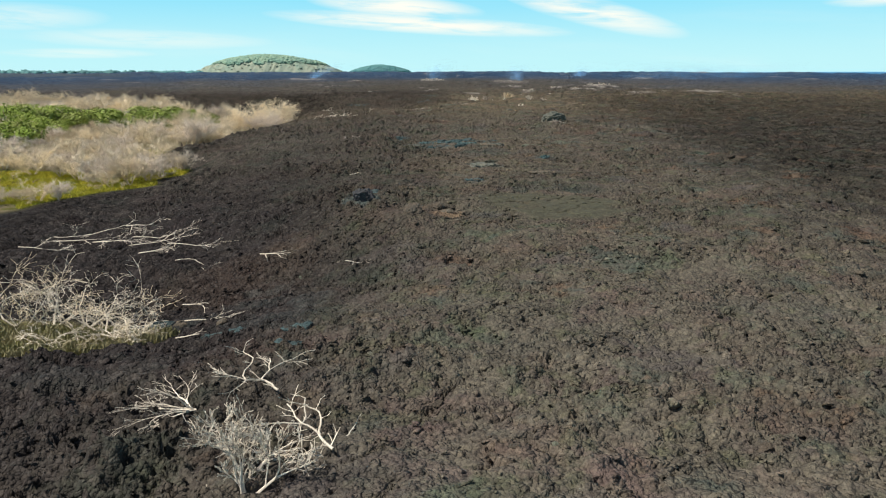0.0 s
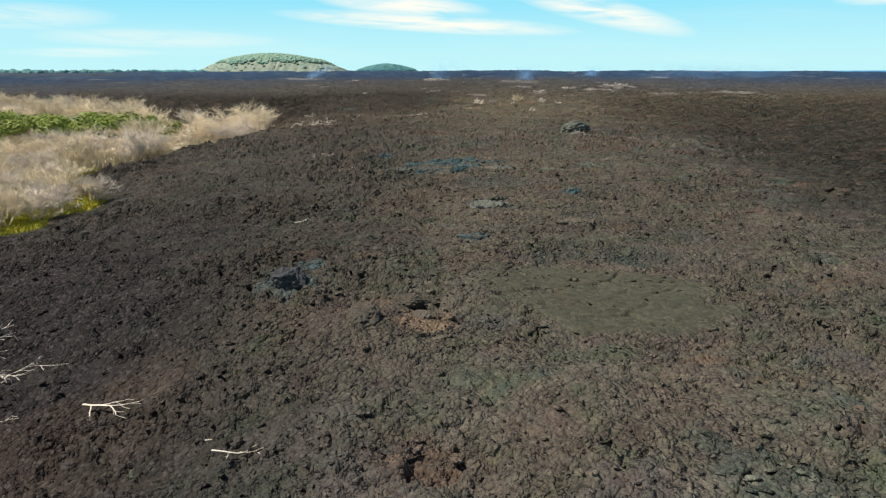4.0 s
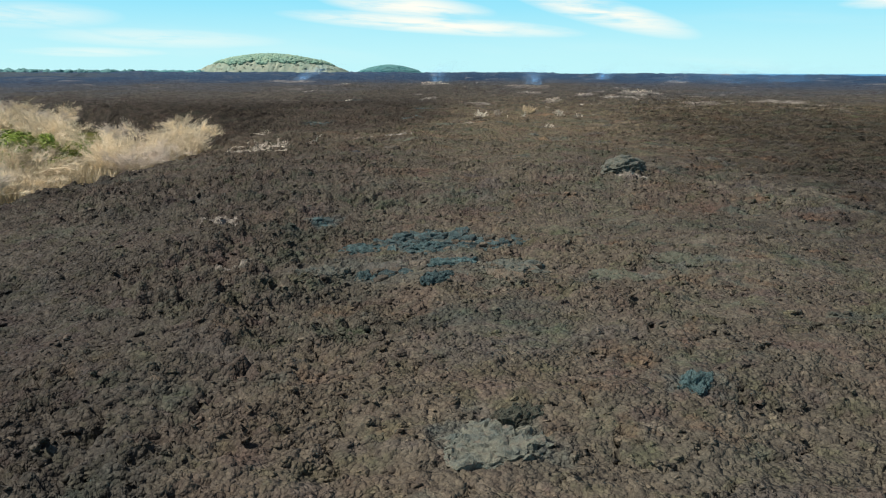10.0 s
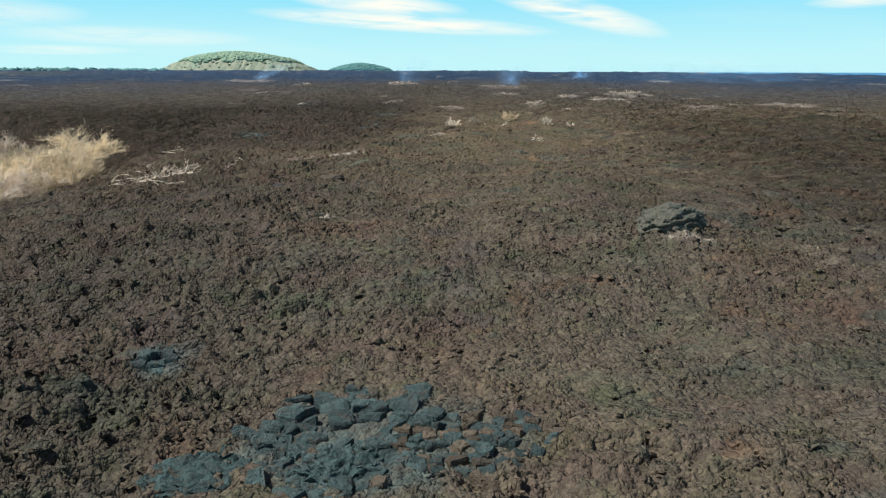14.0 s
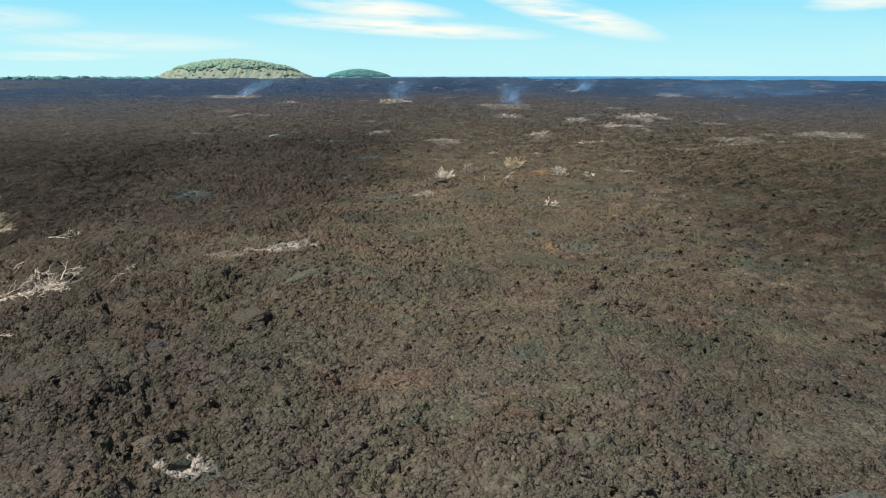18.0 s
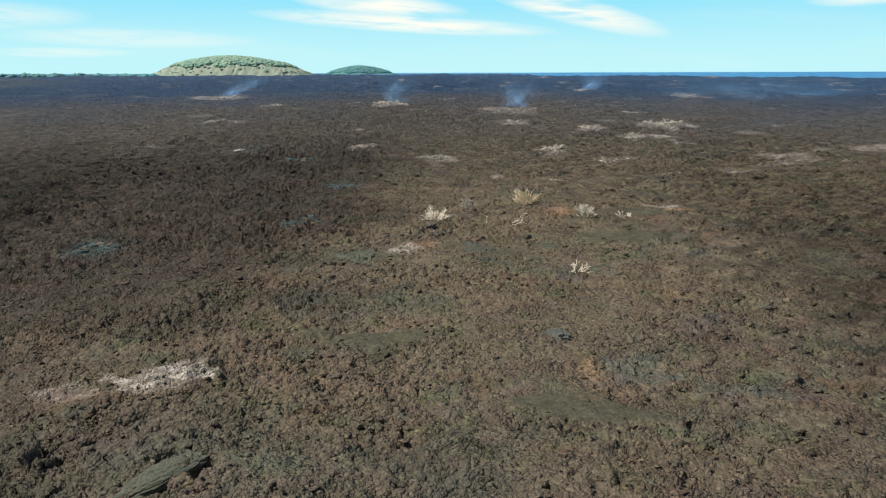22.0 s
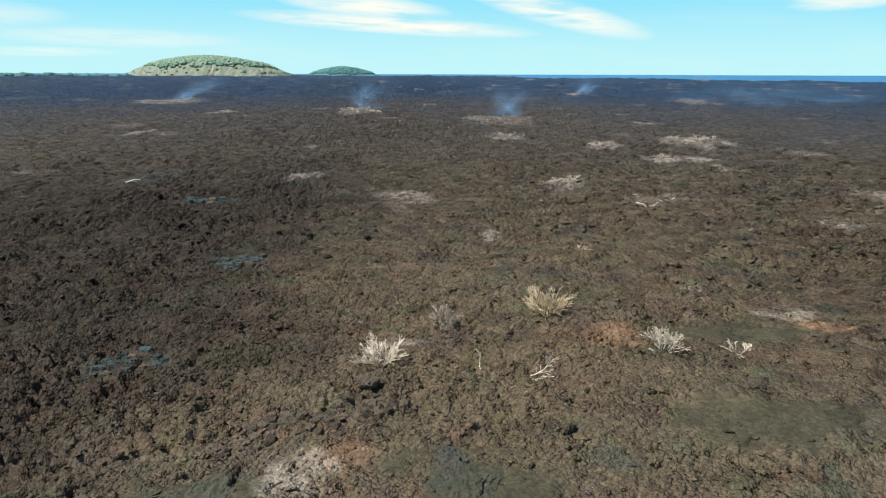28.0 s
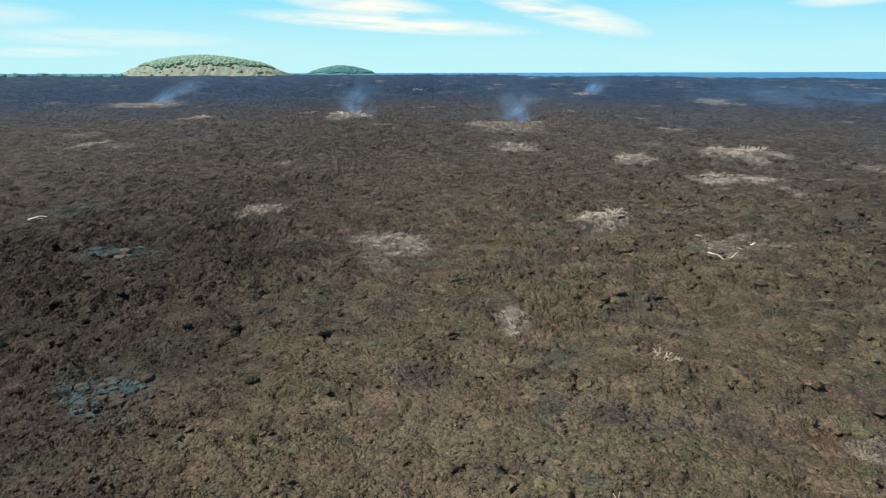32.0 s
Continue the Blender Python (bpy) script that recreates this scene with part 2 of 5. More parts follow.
def land(x, y, fine=True):
    """Height of the ground."""
    x, y = np.asarray(x, float), np.asarray(y, float)
    z = np.interp(y, LAND_Y, LAND_Z)
    xs = np.interp(y, [0, 40, 60, 80, 130, 160], [0, -1, -4, -10, -15, -40])
    z = z - 1.25 * step(0, 17, xs - x) * (1 - step(130, 165, y))
    for bx, by, r, h in BUMPS:
        z = z + h * np.exp(-((x - bx) ** 2 + (y - by) ** 2) / (r * r))
    far = step(60, 500, y)
    z = z + (0.9 + 1.2 * far) * (fbm(x / 17, y / 17, 2, 11) - 0.5) + 3.0 * far * (fbm(x / 90, y / 90, 2, 12) - 0.5) * step(200, 600, np.hypot(x, y))
    hd, isle = hollow_distance(x, y)
    lava = np.minimum(step(0.0, 3.5, hd), step(0.0, 1.3, isle))
    low = -2.1 + 0.5 * fbm(x / 6, y / 6, 2, 8)
    low = np.where(isle < 2, z - 0.35, low)
    z = low * (1 - lava) + z * lava
    z = z - 1.6 * step(120, 420, x) * step(300, 700, y)
    coast = np.interp(x, [-1500, -50, 150, 390, 600, 900], [1380, 1300, 1020, 740, 560, 440]) + 60 * (vnoise(x / 70, y / 300, 4) - 0.5)
    z = z - 16 * step(0, 90, y - coast)
    if fine:
        flat = np.maximum(patches(x, y, SMOOTH, 0.8), 0.6 * patches(x, y, TEAL, 0.6, 54))
        wide = step(13, 30, np.abs(x)) * (1 - step(300, 500, np.abs(x)))
        out = step(140, 300, y)
        wx, wy = x + 0.30 * (fbm(x / 0.6, y / 0.6, 2, 35) - 0.5), y + 0.30 * (fbm(x / 0.6, y / 0.6, 2, 37) - 0.5)
        # broad swells, then heaps of clinker with calmer crust between them
        z = z + lava * (0.55 * (fbm(x / 3.4, y / 3.4, 2, 31) - 0.5) + 0.22 * (fbm(x / 1.3, y / 1.3, 2, 32) - 0.5)) * (1 - 0.6 * flat)
        heap = (0.40 + 0.85 * step(0.36, 0.66, 0.65 * fbm(x / 5.0, y / 5.0, 2, 40) + 0.35 * fbm(x / 1.4, y / 1.4, 2, 41))) * lava * (1 - 0.85 * flat)
        dark_side = step(-1, 8, -x) * (1 - step(170, 210, y))
        heap = heap * (1 + 0.9 * dark_side + 0.35 * wide)
        z = z + heap * (0.24 * plates(wx / 0.95, wy / 0.95, 91, 0.10) + 0.19 * plates(wx / 0.44, wy / 0.44, 95, 0.14, 6.0) + 0.20 * plates(wx / 0.24, wy / 0.24, 99, 0.14, 4.0))
        # thin open cracks round some of the larger crust pieces
        slit = 1 - np.clip(crack_gap(wx / 1.7, wy / 1.2, 121) / 0.06, 0, 1)
        z = z - 0.42 * lava * slit * step(0.48, 0.56, fbm(x / 1.1, y / 1.1, 2, 45)) * step(0.35, 0.55, fbm(x / 7, y / 7, 2, 46))
        # coarser ridges far out
        far_out = y > 130
        if far_out.any():
            fx, fy, fo = x[far_out], y[far_out], out[far_out] * lava[far_out]
            z[far_out] += fo * (0.30 * plates(fx / 2.3, fy / 2.8, 111, 0.1) + 2.2 * step(330, 520, fy) * plates(fx / 9, fy / 14, 113, 0.0))
        for px, py, rx, ry, d in PITS:
            z = z - d * np.clip(1.25 - np.hypot((x - px) / rx, (y - py) / ry) - 0.5 * vnoise(x / 0.3, y / 0.3, 36), 0, 1)
    return z


def land_at(x, y):
    return float(land(np.array([x]), np.array([y]), True)[0])


# mineral crusts: x, y, radii, amount
PALE = [(12.2, 90.9, 0.9, 0.5, 0.45), (-9, 79, 1.0, 1.0, 0.75), (-6, 71.3, 0.7, 1.0, 0.4), (-5.2, 120.8, 2.0, 1.3, 0.7), (-8, 120, 1.4, 0.9, 0.25), (-2.7, 96.5, 0.8, 0.6, 0.9), (1.9, 140.6, 1.2, 1.2, 0.45), (3.6, 183, 3.0, 3.2, 0.6),
        (-5.5, 192, 1.8, 2.6, 0.85), (17, 188.2, 2.0, 2.8, 0.8), (22, 181.5, 1.6, 2.4, 0.4), (38.8, 223, 4.5, 6.5, 1.0), (31.5, 205.5, 4.5, 3.6, 0.9), (26.6, 221.5, 2.6, 4, 0.7), (16.4, 235.5, 3.0, 4.5, 0.8)]
PALE += [(-8.5, 281, 5.0, 8.0, 0.85), (-35, 280, 3.5, 7, 0.8), (17, 260, 8, 10, 0.55), (-62, 334, 9, 16, 0.8), (77, 338, 6, 12, 0.6), (59, 414, 8, 18, 0.7), (57, 188.6, 5, 5, 0.6), (41, 181, 3.5, 4, 0.5),
         (32.5, 172.4, 2, 2.4, 0.4), (20.4, 153.4, 1.4, 1.4, 0.35), (-37, 240, 1.8, 4, 0.8), (-2, 265, 2.4, 4, 0.6), (4, 150, 1.0, 0.8, 0.3), (18, 158, 1.4, 1.2, 0.35)]
OCHRE = [(9.5, 122.8, 0.4, 1.4, 0.58), (12.2, 150.4, 1.5, 1.4, 0.8), (11.4, 149.4, 2.6, 2.6, 0.5), (20.9, 151.6, 1.2, 1.2, 0.9), (9.3, 121.2, 1.4, 2.0, 0.45), (1.0, 39.2, 0.9, 1.0, 0.58), (2.9, 150.9, 0.9, 0.9, 0.3), (2.1, 101.6, 1.6, 1.4, 0.4), (16, 105.5, 1.6, 1.6, 0.45), (3.5, 73, 6, 8, 0.2), (9, 147, 6, 7, 0.2),
         (0.5, 57, 5, 6, 0.22), (16, 132, 5, 6, 0.3), (3, 141.6, 1.1, 0.8, 0.56), (-8, 34, 4, 4, 0.2), (17, 262, 9, 6, 0.5)]
TEAL = [(-3.2, 44.6, 0.9, 0.9, 0.7), (2.3, 49.5, 0.8, 0.9, 0.5), (3.0, 57.5, 1.4, 1.3, 0.6), (1.3, 75.6, 3.2, 2.4, 1.0), (0.6, 71.0, 4.6, 2.6, 0.35), (7.6, 60, 0.7, 0.7, 0.6), (-4.4, 80, 1.0, 1.2, 0.7), (10.4, 72, 1.6, 1.4, 0.5), (7.6, 69.5, 1.6, 1.2, 0.5),
        (-16.5, 142, 2, 2, 0.6), (-5.2, 148.2, 1.8, 1.2, 0.3), (-11, 180, 2.6, 2.6, 0.7), (-19, 193.5, 3, 4, 0.6), (-4.2, 161, 2.2, 2.4, 0.3), (11.3, 122.6, 1.4, 1.4, 0.5), (-5, 27, 2.2, 1.6, 0.15), (-9, 21.5, 2.4, 1.2, 0.15), (-6.5, 30.5, 1.6, 0.8, 0.15), (-3.8, 25.2, 1.0, 0.6, 0.22), (-3.6, 23.1, 0.8, 0.5, 0.22), (-6.2, 25.7, 0.9, 0.6, 0.22), (-9.3, 28.9, 2.0, 0.6, 0.2), (-6.4, 32.2, 1.3, 0.6, 0.2), (-4.1, 29.4, 1.2, 0.9, 0.2), (-3.6, 42, 1.1, 1.0, 0.7)]
OCHRE = [(*row[:4], row[4] if row[4] > 0.55 else 0.4 * row[4]) for row in OCHRE]
_r = random.Random(41)
for _ in range(46):                                 # faint crusts over the nearer slopes
    yy = _r.uniform(150, 330)
    PALE.append((_r.uniform(-0.18, 0.42) * yy, yy, _r.uniform(0.7, 2.4), _r.uniform(1.0, 3.4), _r.uniform(0.2, 0.5)))
for _ in range(85):                                 # pale crusts all over the far field
    yy = _r.uniform(230, 900)
    PALE.append((_r.uniform(-0.55, 0.6) * yy, yy, _r.uniform(0.8, 3.5) * (0.5 + yy / 500), _r.uniform(2, 6) * (0.5 + yy / 300), _r.uniform(0.3, 0.75)))


def crusts(x, y):
    """Shares of pale crust, ochre, blue-grey glaze, smooth ash and soil."""
    hd, isle = hollow_distance(x, y)
    soil = 1 - np.minimum(step(-0.6, 0.4, hd), step(-0.3, 0.25, isle))
    soil = np.maximum(soil, patches(x, y, [(-310, 540, 120, 170, 0.2), (-560, 760, 200, 120, 0.3)], 0.5, 57))
    speck = 0.35 + 0.65 * step(0.38, 0.64, fbm(x / 0.36, y / 0.36, 2, 52))
    return (patches(x, y, PALE, 0.6, 51) * speck, patches(x, y, OCHRE, 0.55, 53), patches(x, y, TEAL, 0.6, 54) * (0.4 + 0.6 * speck), patches(x, y, SMOOTH, 0.8), soil)


CRUSTS = ("pale", "ochre", "teal", "ash", "soil")


def mesh_of(name, verts, faces, crust=True):
    """A mesh from arrays of places and of triangles or quads."""
    me = bpy.data.meshes.new(name)
    n, m, k = len(verts), len(faces), faces.shape[1]
    me.vertices.add(n)
    me.vertices.foreach_set("co", np.ascontiguousarray(verts, np.float32).ravel())
    me.loops.add(m * k)
    me.loops.foreach_set("vertex_index", np.ascontiguousarray(faces, np.int32).ravel())
    me.polygons.add(m)
    me.polygons.foreach_set("loop_start", np.arange(0, m * k, k, dtype=np.int32))
    me.update(calc_edges=True)
    if crust:
        for key, values in zip(CRUSTS, crusts(verts[:, 0], verts[:, 1])):
            me.attributes.new(key, "FLOAT", "POINT").data.foreach_set("value", values.astype(np.float32))
    return me


# ---------------------------------------------------------------- materials
def material(name):
    mat = bpy.data.materials.new(name)
    mat.use_nodes = True
    tree = mat.node_tree
    tree.nodes.clear()
    out = tree.nodes.new("ShaderNodeOutputMaterial")
    surf = tree.nodes.new("ShaderNodeBsdfPrincipled")
    tree.links.new(surf.outputs[0], out.inputs[0])
    return mat, tree, surf


def attr(tree, name):
    n = tree.nodes.new("ShaderNodeAttribute")
    n.attribute_name = name
    return n.outputs["Fac"]


def place(tree, scaled=None):
    """World place, so that neighbours share one pattern."""
    n = tree.nodes.new("ShaderNodeNewGeometry")
    return n.outputs["Position"]


def bump(tree, surf, height, strength, distance, chain=None):
    n = tree.nodes.new("ShaderNodeBump")
    n.inputs["Strength"].default_value, n.inputs["Distance"].default_value = strength, distance
    tree.links.new(height, n.inputs["Height"])
    if chain:
        tree.links.new(chain, n.inputs["Normal"])
    tree.links.new(n.outputs[0], surf.inputs["Normal"])
    return n.outputs[0]


def tree_colour(tree, vec, scale):
    n = tree.nodes.new("ShaderNodeTexNoise")
    n.inputs["Scale"].default_value, n.inputs["Detail"].default_value = scale, 3.0
    tree.links.new(vec, n.inputs["Vector"])
    sub = tree.nodes.new("ShaderNodeVectorMath")
    sub.operation = "ADD"
    tree.links.new(vec, sub.inputs[0])
    tree.links.new(n.outputs["Color"], sub.inputs[1])
    return sub.outputs[0]


def lava_material(name, shift=0.0, islands=False):
    mat, tree, surf = material(name)
    pos = place(tree)
    zone = noise_tex(tree, pos, 0.055, 4, 0.6)
    zone2 = noise_tex(tree, pos, 0.17, 4, 0.6)
    col = mix_col(tree, ramp(tree, zone, 0.40, 0.60), (0.152, 0.136, 0.110), (0.140, 0.128, 0.105))
    col = mix_col(tree, ramp(tree, zone2, 0.52, 0.70), col, (0.146, 0.116, 0.095))
    col = mix_col(tree, ramp(tree, noise_tex(tree, pos, 0.12, 3, 0.5), 0.58, 0.75), col, (0.088, 0.098, 0.090))
    # crust of each metre or so: olive, mauve, ashen
    col = mix_col(tree, math_node(tree, "MULTIPLY", ramp(tree, noise_tex(tree, pos, 0.75, 4, 0.65), 0.50, 0.66), 0.7), col, (0.122, 0.126, 0.082))
    shifted = tree.nodes.new("ShaderNodeMapping")
    shifted.inputs["Location"].default_value = (31.0, 17.0, 5.0)
    tree.links.new(pos, shifted.inputs[0])
    col = mix_col(tree, math_node(tree, "MULTIPLY", ramp(tree, noise_tex(tree, shifted.outputs[0], 0.6, 4, 0.65), 0.53, 0.68), 0.7), col, (0.138, 0.108, 0.100))
    col = mix_col(tree, math_node(tree, "MULTIPLY", ramp(tree, noise_tex(tree, shifted.outputs[0], 1.7, 4, 0.7), 0.56, 0.72), 0.6), col, (0.19, 0.17, 0.135))
    sp = tree.nodes.new("ShaderNodeSeparateXYZ")
    tree.links.new(pos, sp.inputs[0])
    # the flow is fresher and blacker towards its left margin
    edge = math_node(tree, "ADD", sp.outputs[0], math_node(tree, "ADD", math_node(tree, "MULTIPLY", zone2, 12.0), math_node(tree, "MULTIPLY", math_node(tree, "SUBTRACT", zone, 0.5), math_node(tree, "ADD", 8.0, math_node(tree, "MULTIPLY", ramp(tree, sp.outputs[1], 60.0, 120.0), 24.0)))))
    edge = math_node(tree, "SUBTRACT", edge, math_node(tree, "MULTIPLY", math_node(tree, "SUBTRACT", ramp(tree, sp.outputs[1], 128.0, 150.0), ramp(tree, sp.outputs[1], 144.0, 160.0)), 3.5))
    edge = math_node(tree, "SUBTRACT", edge, math_node(tree, "MULTIPLY", math_node(tree, "SUBTRACT", ramp(tree, sp.outputs[1], 158.0, 170.0), ramp(tree, sp.outputs[1], 195.0, 225.0)), 6.0))
    near = math_node(tree, "MULTIPLY", ramp(tree, sp.outputs[1], 20.0, 25.0), ramp(tree, sp.outputs[1], 40.0, 30.0))
    edge = math_node(tree, "SUBTRACT", edge, math_node(tree, "MULTIPLY", near, math_node(tree, "MULTIPLY", ramp(tree, sp.outputs[0], -1.0, -6.0), 6.0)))
    side = math_node(tree, "SUBTRACT", 1.0, ramp(tree, edge, -6.0, 10.0))
    fresh = math_node(tree, "ADD", 0.38, math_node(tree, "MULTIPLY", ramp(tree, sp.outputs[1], 80.0, 40.0), 0.55))
    fresh = math_node(tree, "ADD", fresh, math_node(tree, "MULTIPLY", math_node(tree, "SUBTRACT", ramp(tree, sp.outputs[1], 122.0, 134.0), ramp(tree, sp.outputs[1], 185.0, 215.0)), 0.27))
    fresh = math_node(tree, "MULTIPLY", fresh, math_node(tree, "SUBTRACT", 1.0, math_node(tree, "MULTIPLY", ramp(tree, sp.outputs[1], 172.0, 235.0), 0.9)))
    col = mix_col(tree, math_node(tree, "MULTIPLY", side, fresh), col, (0.0255, 0.0208, 0.0235))
    far_right = math_node(tree, "SUBTRACT", 0.5, math_node(tree, "MULTIPLY", ramp(tree, sp.outputs[1], 138.0, 162.0), 0.42))
    wing = math_node(tree, "MULTIPLY", ramp(tree, math_node(tree, "ADD", sp.outputs[0], math_node(tree, "MULTIPLY", zone, 60.0)), 36.0, 58.0), far_right)
    col = mix_col(tree, wing, col, (0.056, 0.051, 0.043))
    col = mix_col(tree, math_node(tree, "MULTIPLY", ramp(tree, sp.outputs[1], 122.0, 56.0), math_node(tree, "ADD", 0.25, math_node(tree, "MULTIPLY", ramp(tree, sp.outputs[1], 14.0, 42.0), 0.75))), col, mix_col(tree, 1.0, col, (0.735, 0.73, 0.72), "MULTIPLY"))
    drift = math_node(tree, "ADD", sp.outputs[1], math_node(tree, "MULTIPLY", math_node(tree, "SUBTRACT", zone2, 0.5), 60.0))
    # an older, dustier lobe across the middle of the flow
    lobe = math_node(tree, "MULTIPLY", ramp(tree, drift, 104.0, 152.0), math_node(tree, "SUBTRACT", 1.0, ramp(tree, drift, 180.0, 215.0)))
    lobe = math_node(tree, "MULTIPLY", lobe, math_node(tree, "MAXIMUM", ramp(tree, sp.outputs[0], 22.0, 6.0), ramp(tree, drift, 140.0, 160.0)))
    col = mix_col(tree, math_node(tree, "MULTIPLY", lobe, math_node(tree, "SUBTRACT", 1.0, side)), col, mix_col(tree, 1.0, col, (1.13, 1.11, 1.08), "MULTIPLY"))
    tint = noise_tex(tree, shifted.outputs[0], 0.33, 5, 0.65)
    col = mix_col(tree, math_node(tree, "MULTIPLY", ramp(tree, tint, 0.54, 0.66), 0.55), col, mix_col(tree, 1.0, col, (0.70, 1.00, 0.88), "MULTIPLY"))
    col = mix_col(tree, math_node(tree, "MULTIPLY", ramp(tree, tint, 0.46, 0.34), 0.5), col, mix_col(tree, 1.0, col, (1.12, 0.92, 0.98), "MULTIPLY"))
    col = mix_col(tree, 1.0, col, (0.93, 0.935, 0.93), "MULTIPLY")
    # a darker stretch before the dusty lobe, and blue-grey aerial haze painted in far out
    shade = math_node(tree, "MULTIPLY", ramp(tree, drift, 70.0, 92.0), math_node(tree, "SUBTRACT", 1.0, ramp(tree, drift, 112.0, 138.0)))
    col = mix_col(tree, shade, col, mix_col(tree, 1.0, col, (0.91, 0.91, 0.93), "MULTIPLY"))
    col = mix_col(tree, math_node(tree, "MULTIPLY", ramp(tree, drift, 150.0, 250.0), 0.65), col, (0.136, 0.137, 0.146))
    # warmer ash from the middle of the flow on
    col = mix_col(tree, ramp(tree, drift, 78.0, 122.0), col, mix_col(tree, 1.0, col, (1.06, 0.99, 0.88), "MULTIPLY"))
    # stains a few metres wide: rust, blue-green, violet-grey
    for off, size, lo, hi, amount, tone in ((3.0, 0.30, 0.57, 0.68, 0.55, (0.130, 0.080, 0.052)), (47.0, 0.36, 0.58, 0.68, 0.6, (0.062, 0.084, 0.072)), (91.0, 0.26, 0.56, 0.68, 0.55, (0.092, 0.082, 0.083)), (133.0, 0.8, 0.60, 0.70, 0.5, (0.165, 0.145, 0.122))):
        there = tree.nodes.new("ShaderNodeMapping")
        there.inputs["Location"].default_value = (off, 2 * off, 0.0)
        tree.links.new(pos, there.inputs[0])
        col = mix_col(tree, math_node(tree, "MULTIPLY", math_node(tree, "MULTIPLY", ramp(tree, noise_tex(tree, there.outputs[0], size, 5, 0.62), lo, hi), amount), math_node(tree, "SUBTRACT", 1.0, math_node(tree, "MULTIPLY", side, 0.92))), col, tone)
    # distance haze painted into the colour: dark blue far out and to the sides
    far_haze = ramp(tree, math_node(tree, "ADD", math_node(tree, "ADD", sp.outputs[1], math_node(tree, "MULTIPLY", math_node(tree, "ABSOLUTE", sp.outputs[0]), 0.8)), math_node(tree, "MULTIPLY", zone, 160.0)), 300.0, 560.0)
    col = mix_col(tree, math_node(tree, "MULTIPLY", far_haze, 0.92), col, (0.032, 0.088, 0.185))
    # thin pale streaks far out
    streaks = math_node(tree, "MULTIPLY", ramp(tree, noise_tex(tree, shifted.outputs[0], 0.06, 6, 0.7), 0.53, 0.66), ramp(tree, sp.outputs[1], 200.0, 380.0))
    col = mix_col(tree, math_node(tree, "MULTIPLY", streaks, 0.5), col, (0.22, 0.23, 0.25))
    col = mix_col(tree, math_node(tree, "MULTIPLY", attr(tree, "ash"), 0.8), col, (0.060, 0.062, 0.041))
    col = mix_col(tree, math_node(tree, "MULTIPLY", attr(tree, "ochre"), 0.85), col, (0.26, 0.170, 0.105))
    col = mix_col(tree, math_node(tree, "MULTIPLY", attr(tree, "teal"), 0.8), col, (0.078, 0.118, 0.120))
    col = mix_col(tree, math_node(tree, "MULTIPLY", attr(tree, "pale"), 0.92), col, (0.64, 0.59, 0.54))
    # packed fragments: each has a tone and a rounded top of its own
    warp = mix_col(tree, 0.10, pos, tree_colour(tree, pos, 5.0))

    def chips(scale):
        v = tree.nodes.new("ShaderNodeTexVoronoi")
        v.inputs["Scale"].default_value = scale
        tree.links.new(warp, v.inputs["Vector"])
        c = tree.nodes.new("ShaderNodeSeparateColor")
        tree.links.new(v.outputs["Color"], c.inputs[0])
        return v.outputs["Distance"], c.outputs[0]

    big_d, big_tone = chips(4.0)
    mid_d, mid_tone = chips(9.0)
    small_d, small_tone = chips(19.0)
    grit = noise_tex(tree, pos, 30.0, 3, 0.6)
    col = mix_col(tree, 1.0, col, mix_col(tree, ramp(tree, grit, 0.25, 0.75), (0.86, 0.86, 0.86), (1.14, 1.14, 1.14)), "MULTIPLY")
    # lighter fragments strewn over the black margin, and coarse blocks out of the middle
    col = mix_col(tree, math_node(tree, "MULTIPLY", math_node(tree, "MULTIPLY", side, ramp(tree, mid_tone, 0.68, 0.9)), 0.34), col, (0.088, 0.080, 0.078))
    apart = math_node(tree, "MAXIMUM", ramp(tree, sp.outputs[1], 120.0, 200.0), ramp(tree, math_node(tree, "ABSOLUTE", sp.outputs[0]), 10.0, 24.0))
    huge_d, huge_tone = chips(1.3)
    col = mix_col(tree, apart, col, mix_col(tree, 1.0, col, mix_col(tree, huge_tone, (0.66, 0.66, 0.68), (1.34, 1.34, 1.32)), "MULTIPLY"))
    for value, low, high in ((big_tone, 0.84, 1.15), (mid_tone, 0.78, 1.22), (small_tone, 0.86, 1.14)):
        col = mix_col(tree, 1.0, col, mix_col(tree, value, (low, low, low * 1.02), (high, high, high * 0.98)), "MULTIPLY")
    if islands:
        g = tree.nodes.new("ShaderNodeNewGeometry")
        r = g.outputs["Random Per Island"]
    else:
        g = tree.nodes.new("ShaderNodeObjectInfo")
        r = g.outputs["Random"]
    col = mix_col(tree, 1.0, col, mix_col(tree, r, (0.65 + shift, 0.65 + shift, 0.66 + shift), (1.62 + shift, 1.58 + shift, 1.52 + shift)), "MULTIPLY") if islands or shift else col
    # grass litter and soil in the hollow
    tuft = noise_tex(tree, pos, 0.35, 4, 0.6)
    soil = mix_col(tree, ramp(tree, tuft, 0.4, 0.62), (0.17, 0.18, 0.035), (0.30, 0.25, 0.15))
    col = mix_col(tree, attr(tree, "soil"), col, soil)
    tree.links.new(col, surf.inputs["Base Color"])
    surf.inputs["Roughness"].default_value = 0.92
    surf.inputs["Specular IOR Level"].default_value = 0.25
    calm = math_node(tree, "SUBTRACT", 1.0, math_node(tree, "MAXIMUM", math_node(tree, "MULTIPLY", attr(tree, "ash"), 0.85), math_node(tree, "MULTIPLY", attr(tree, "ochre"), 0.5)))
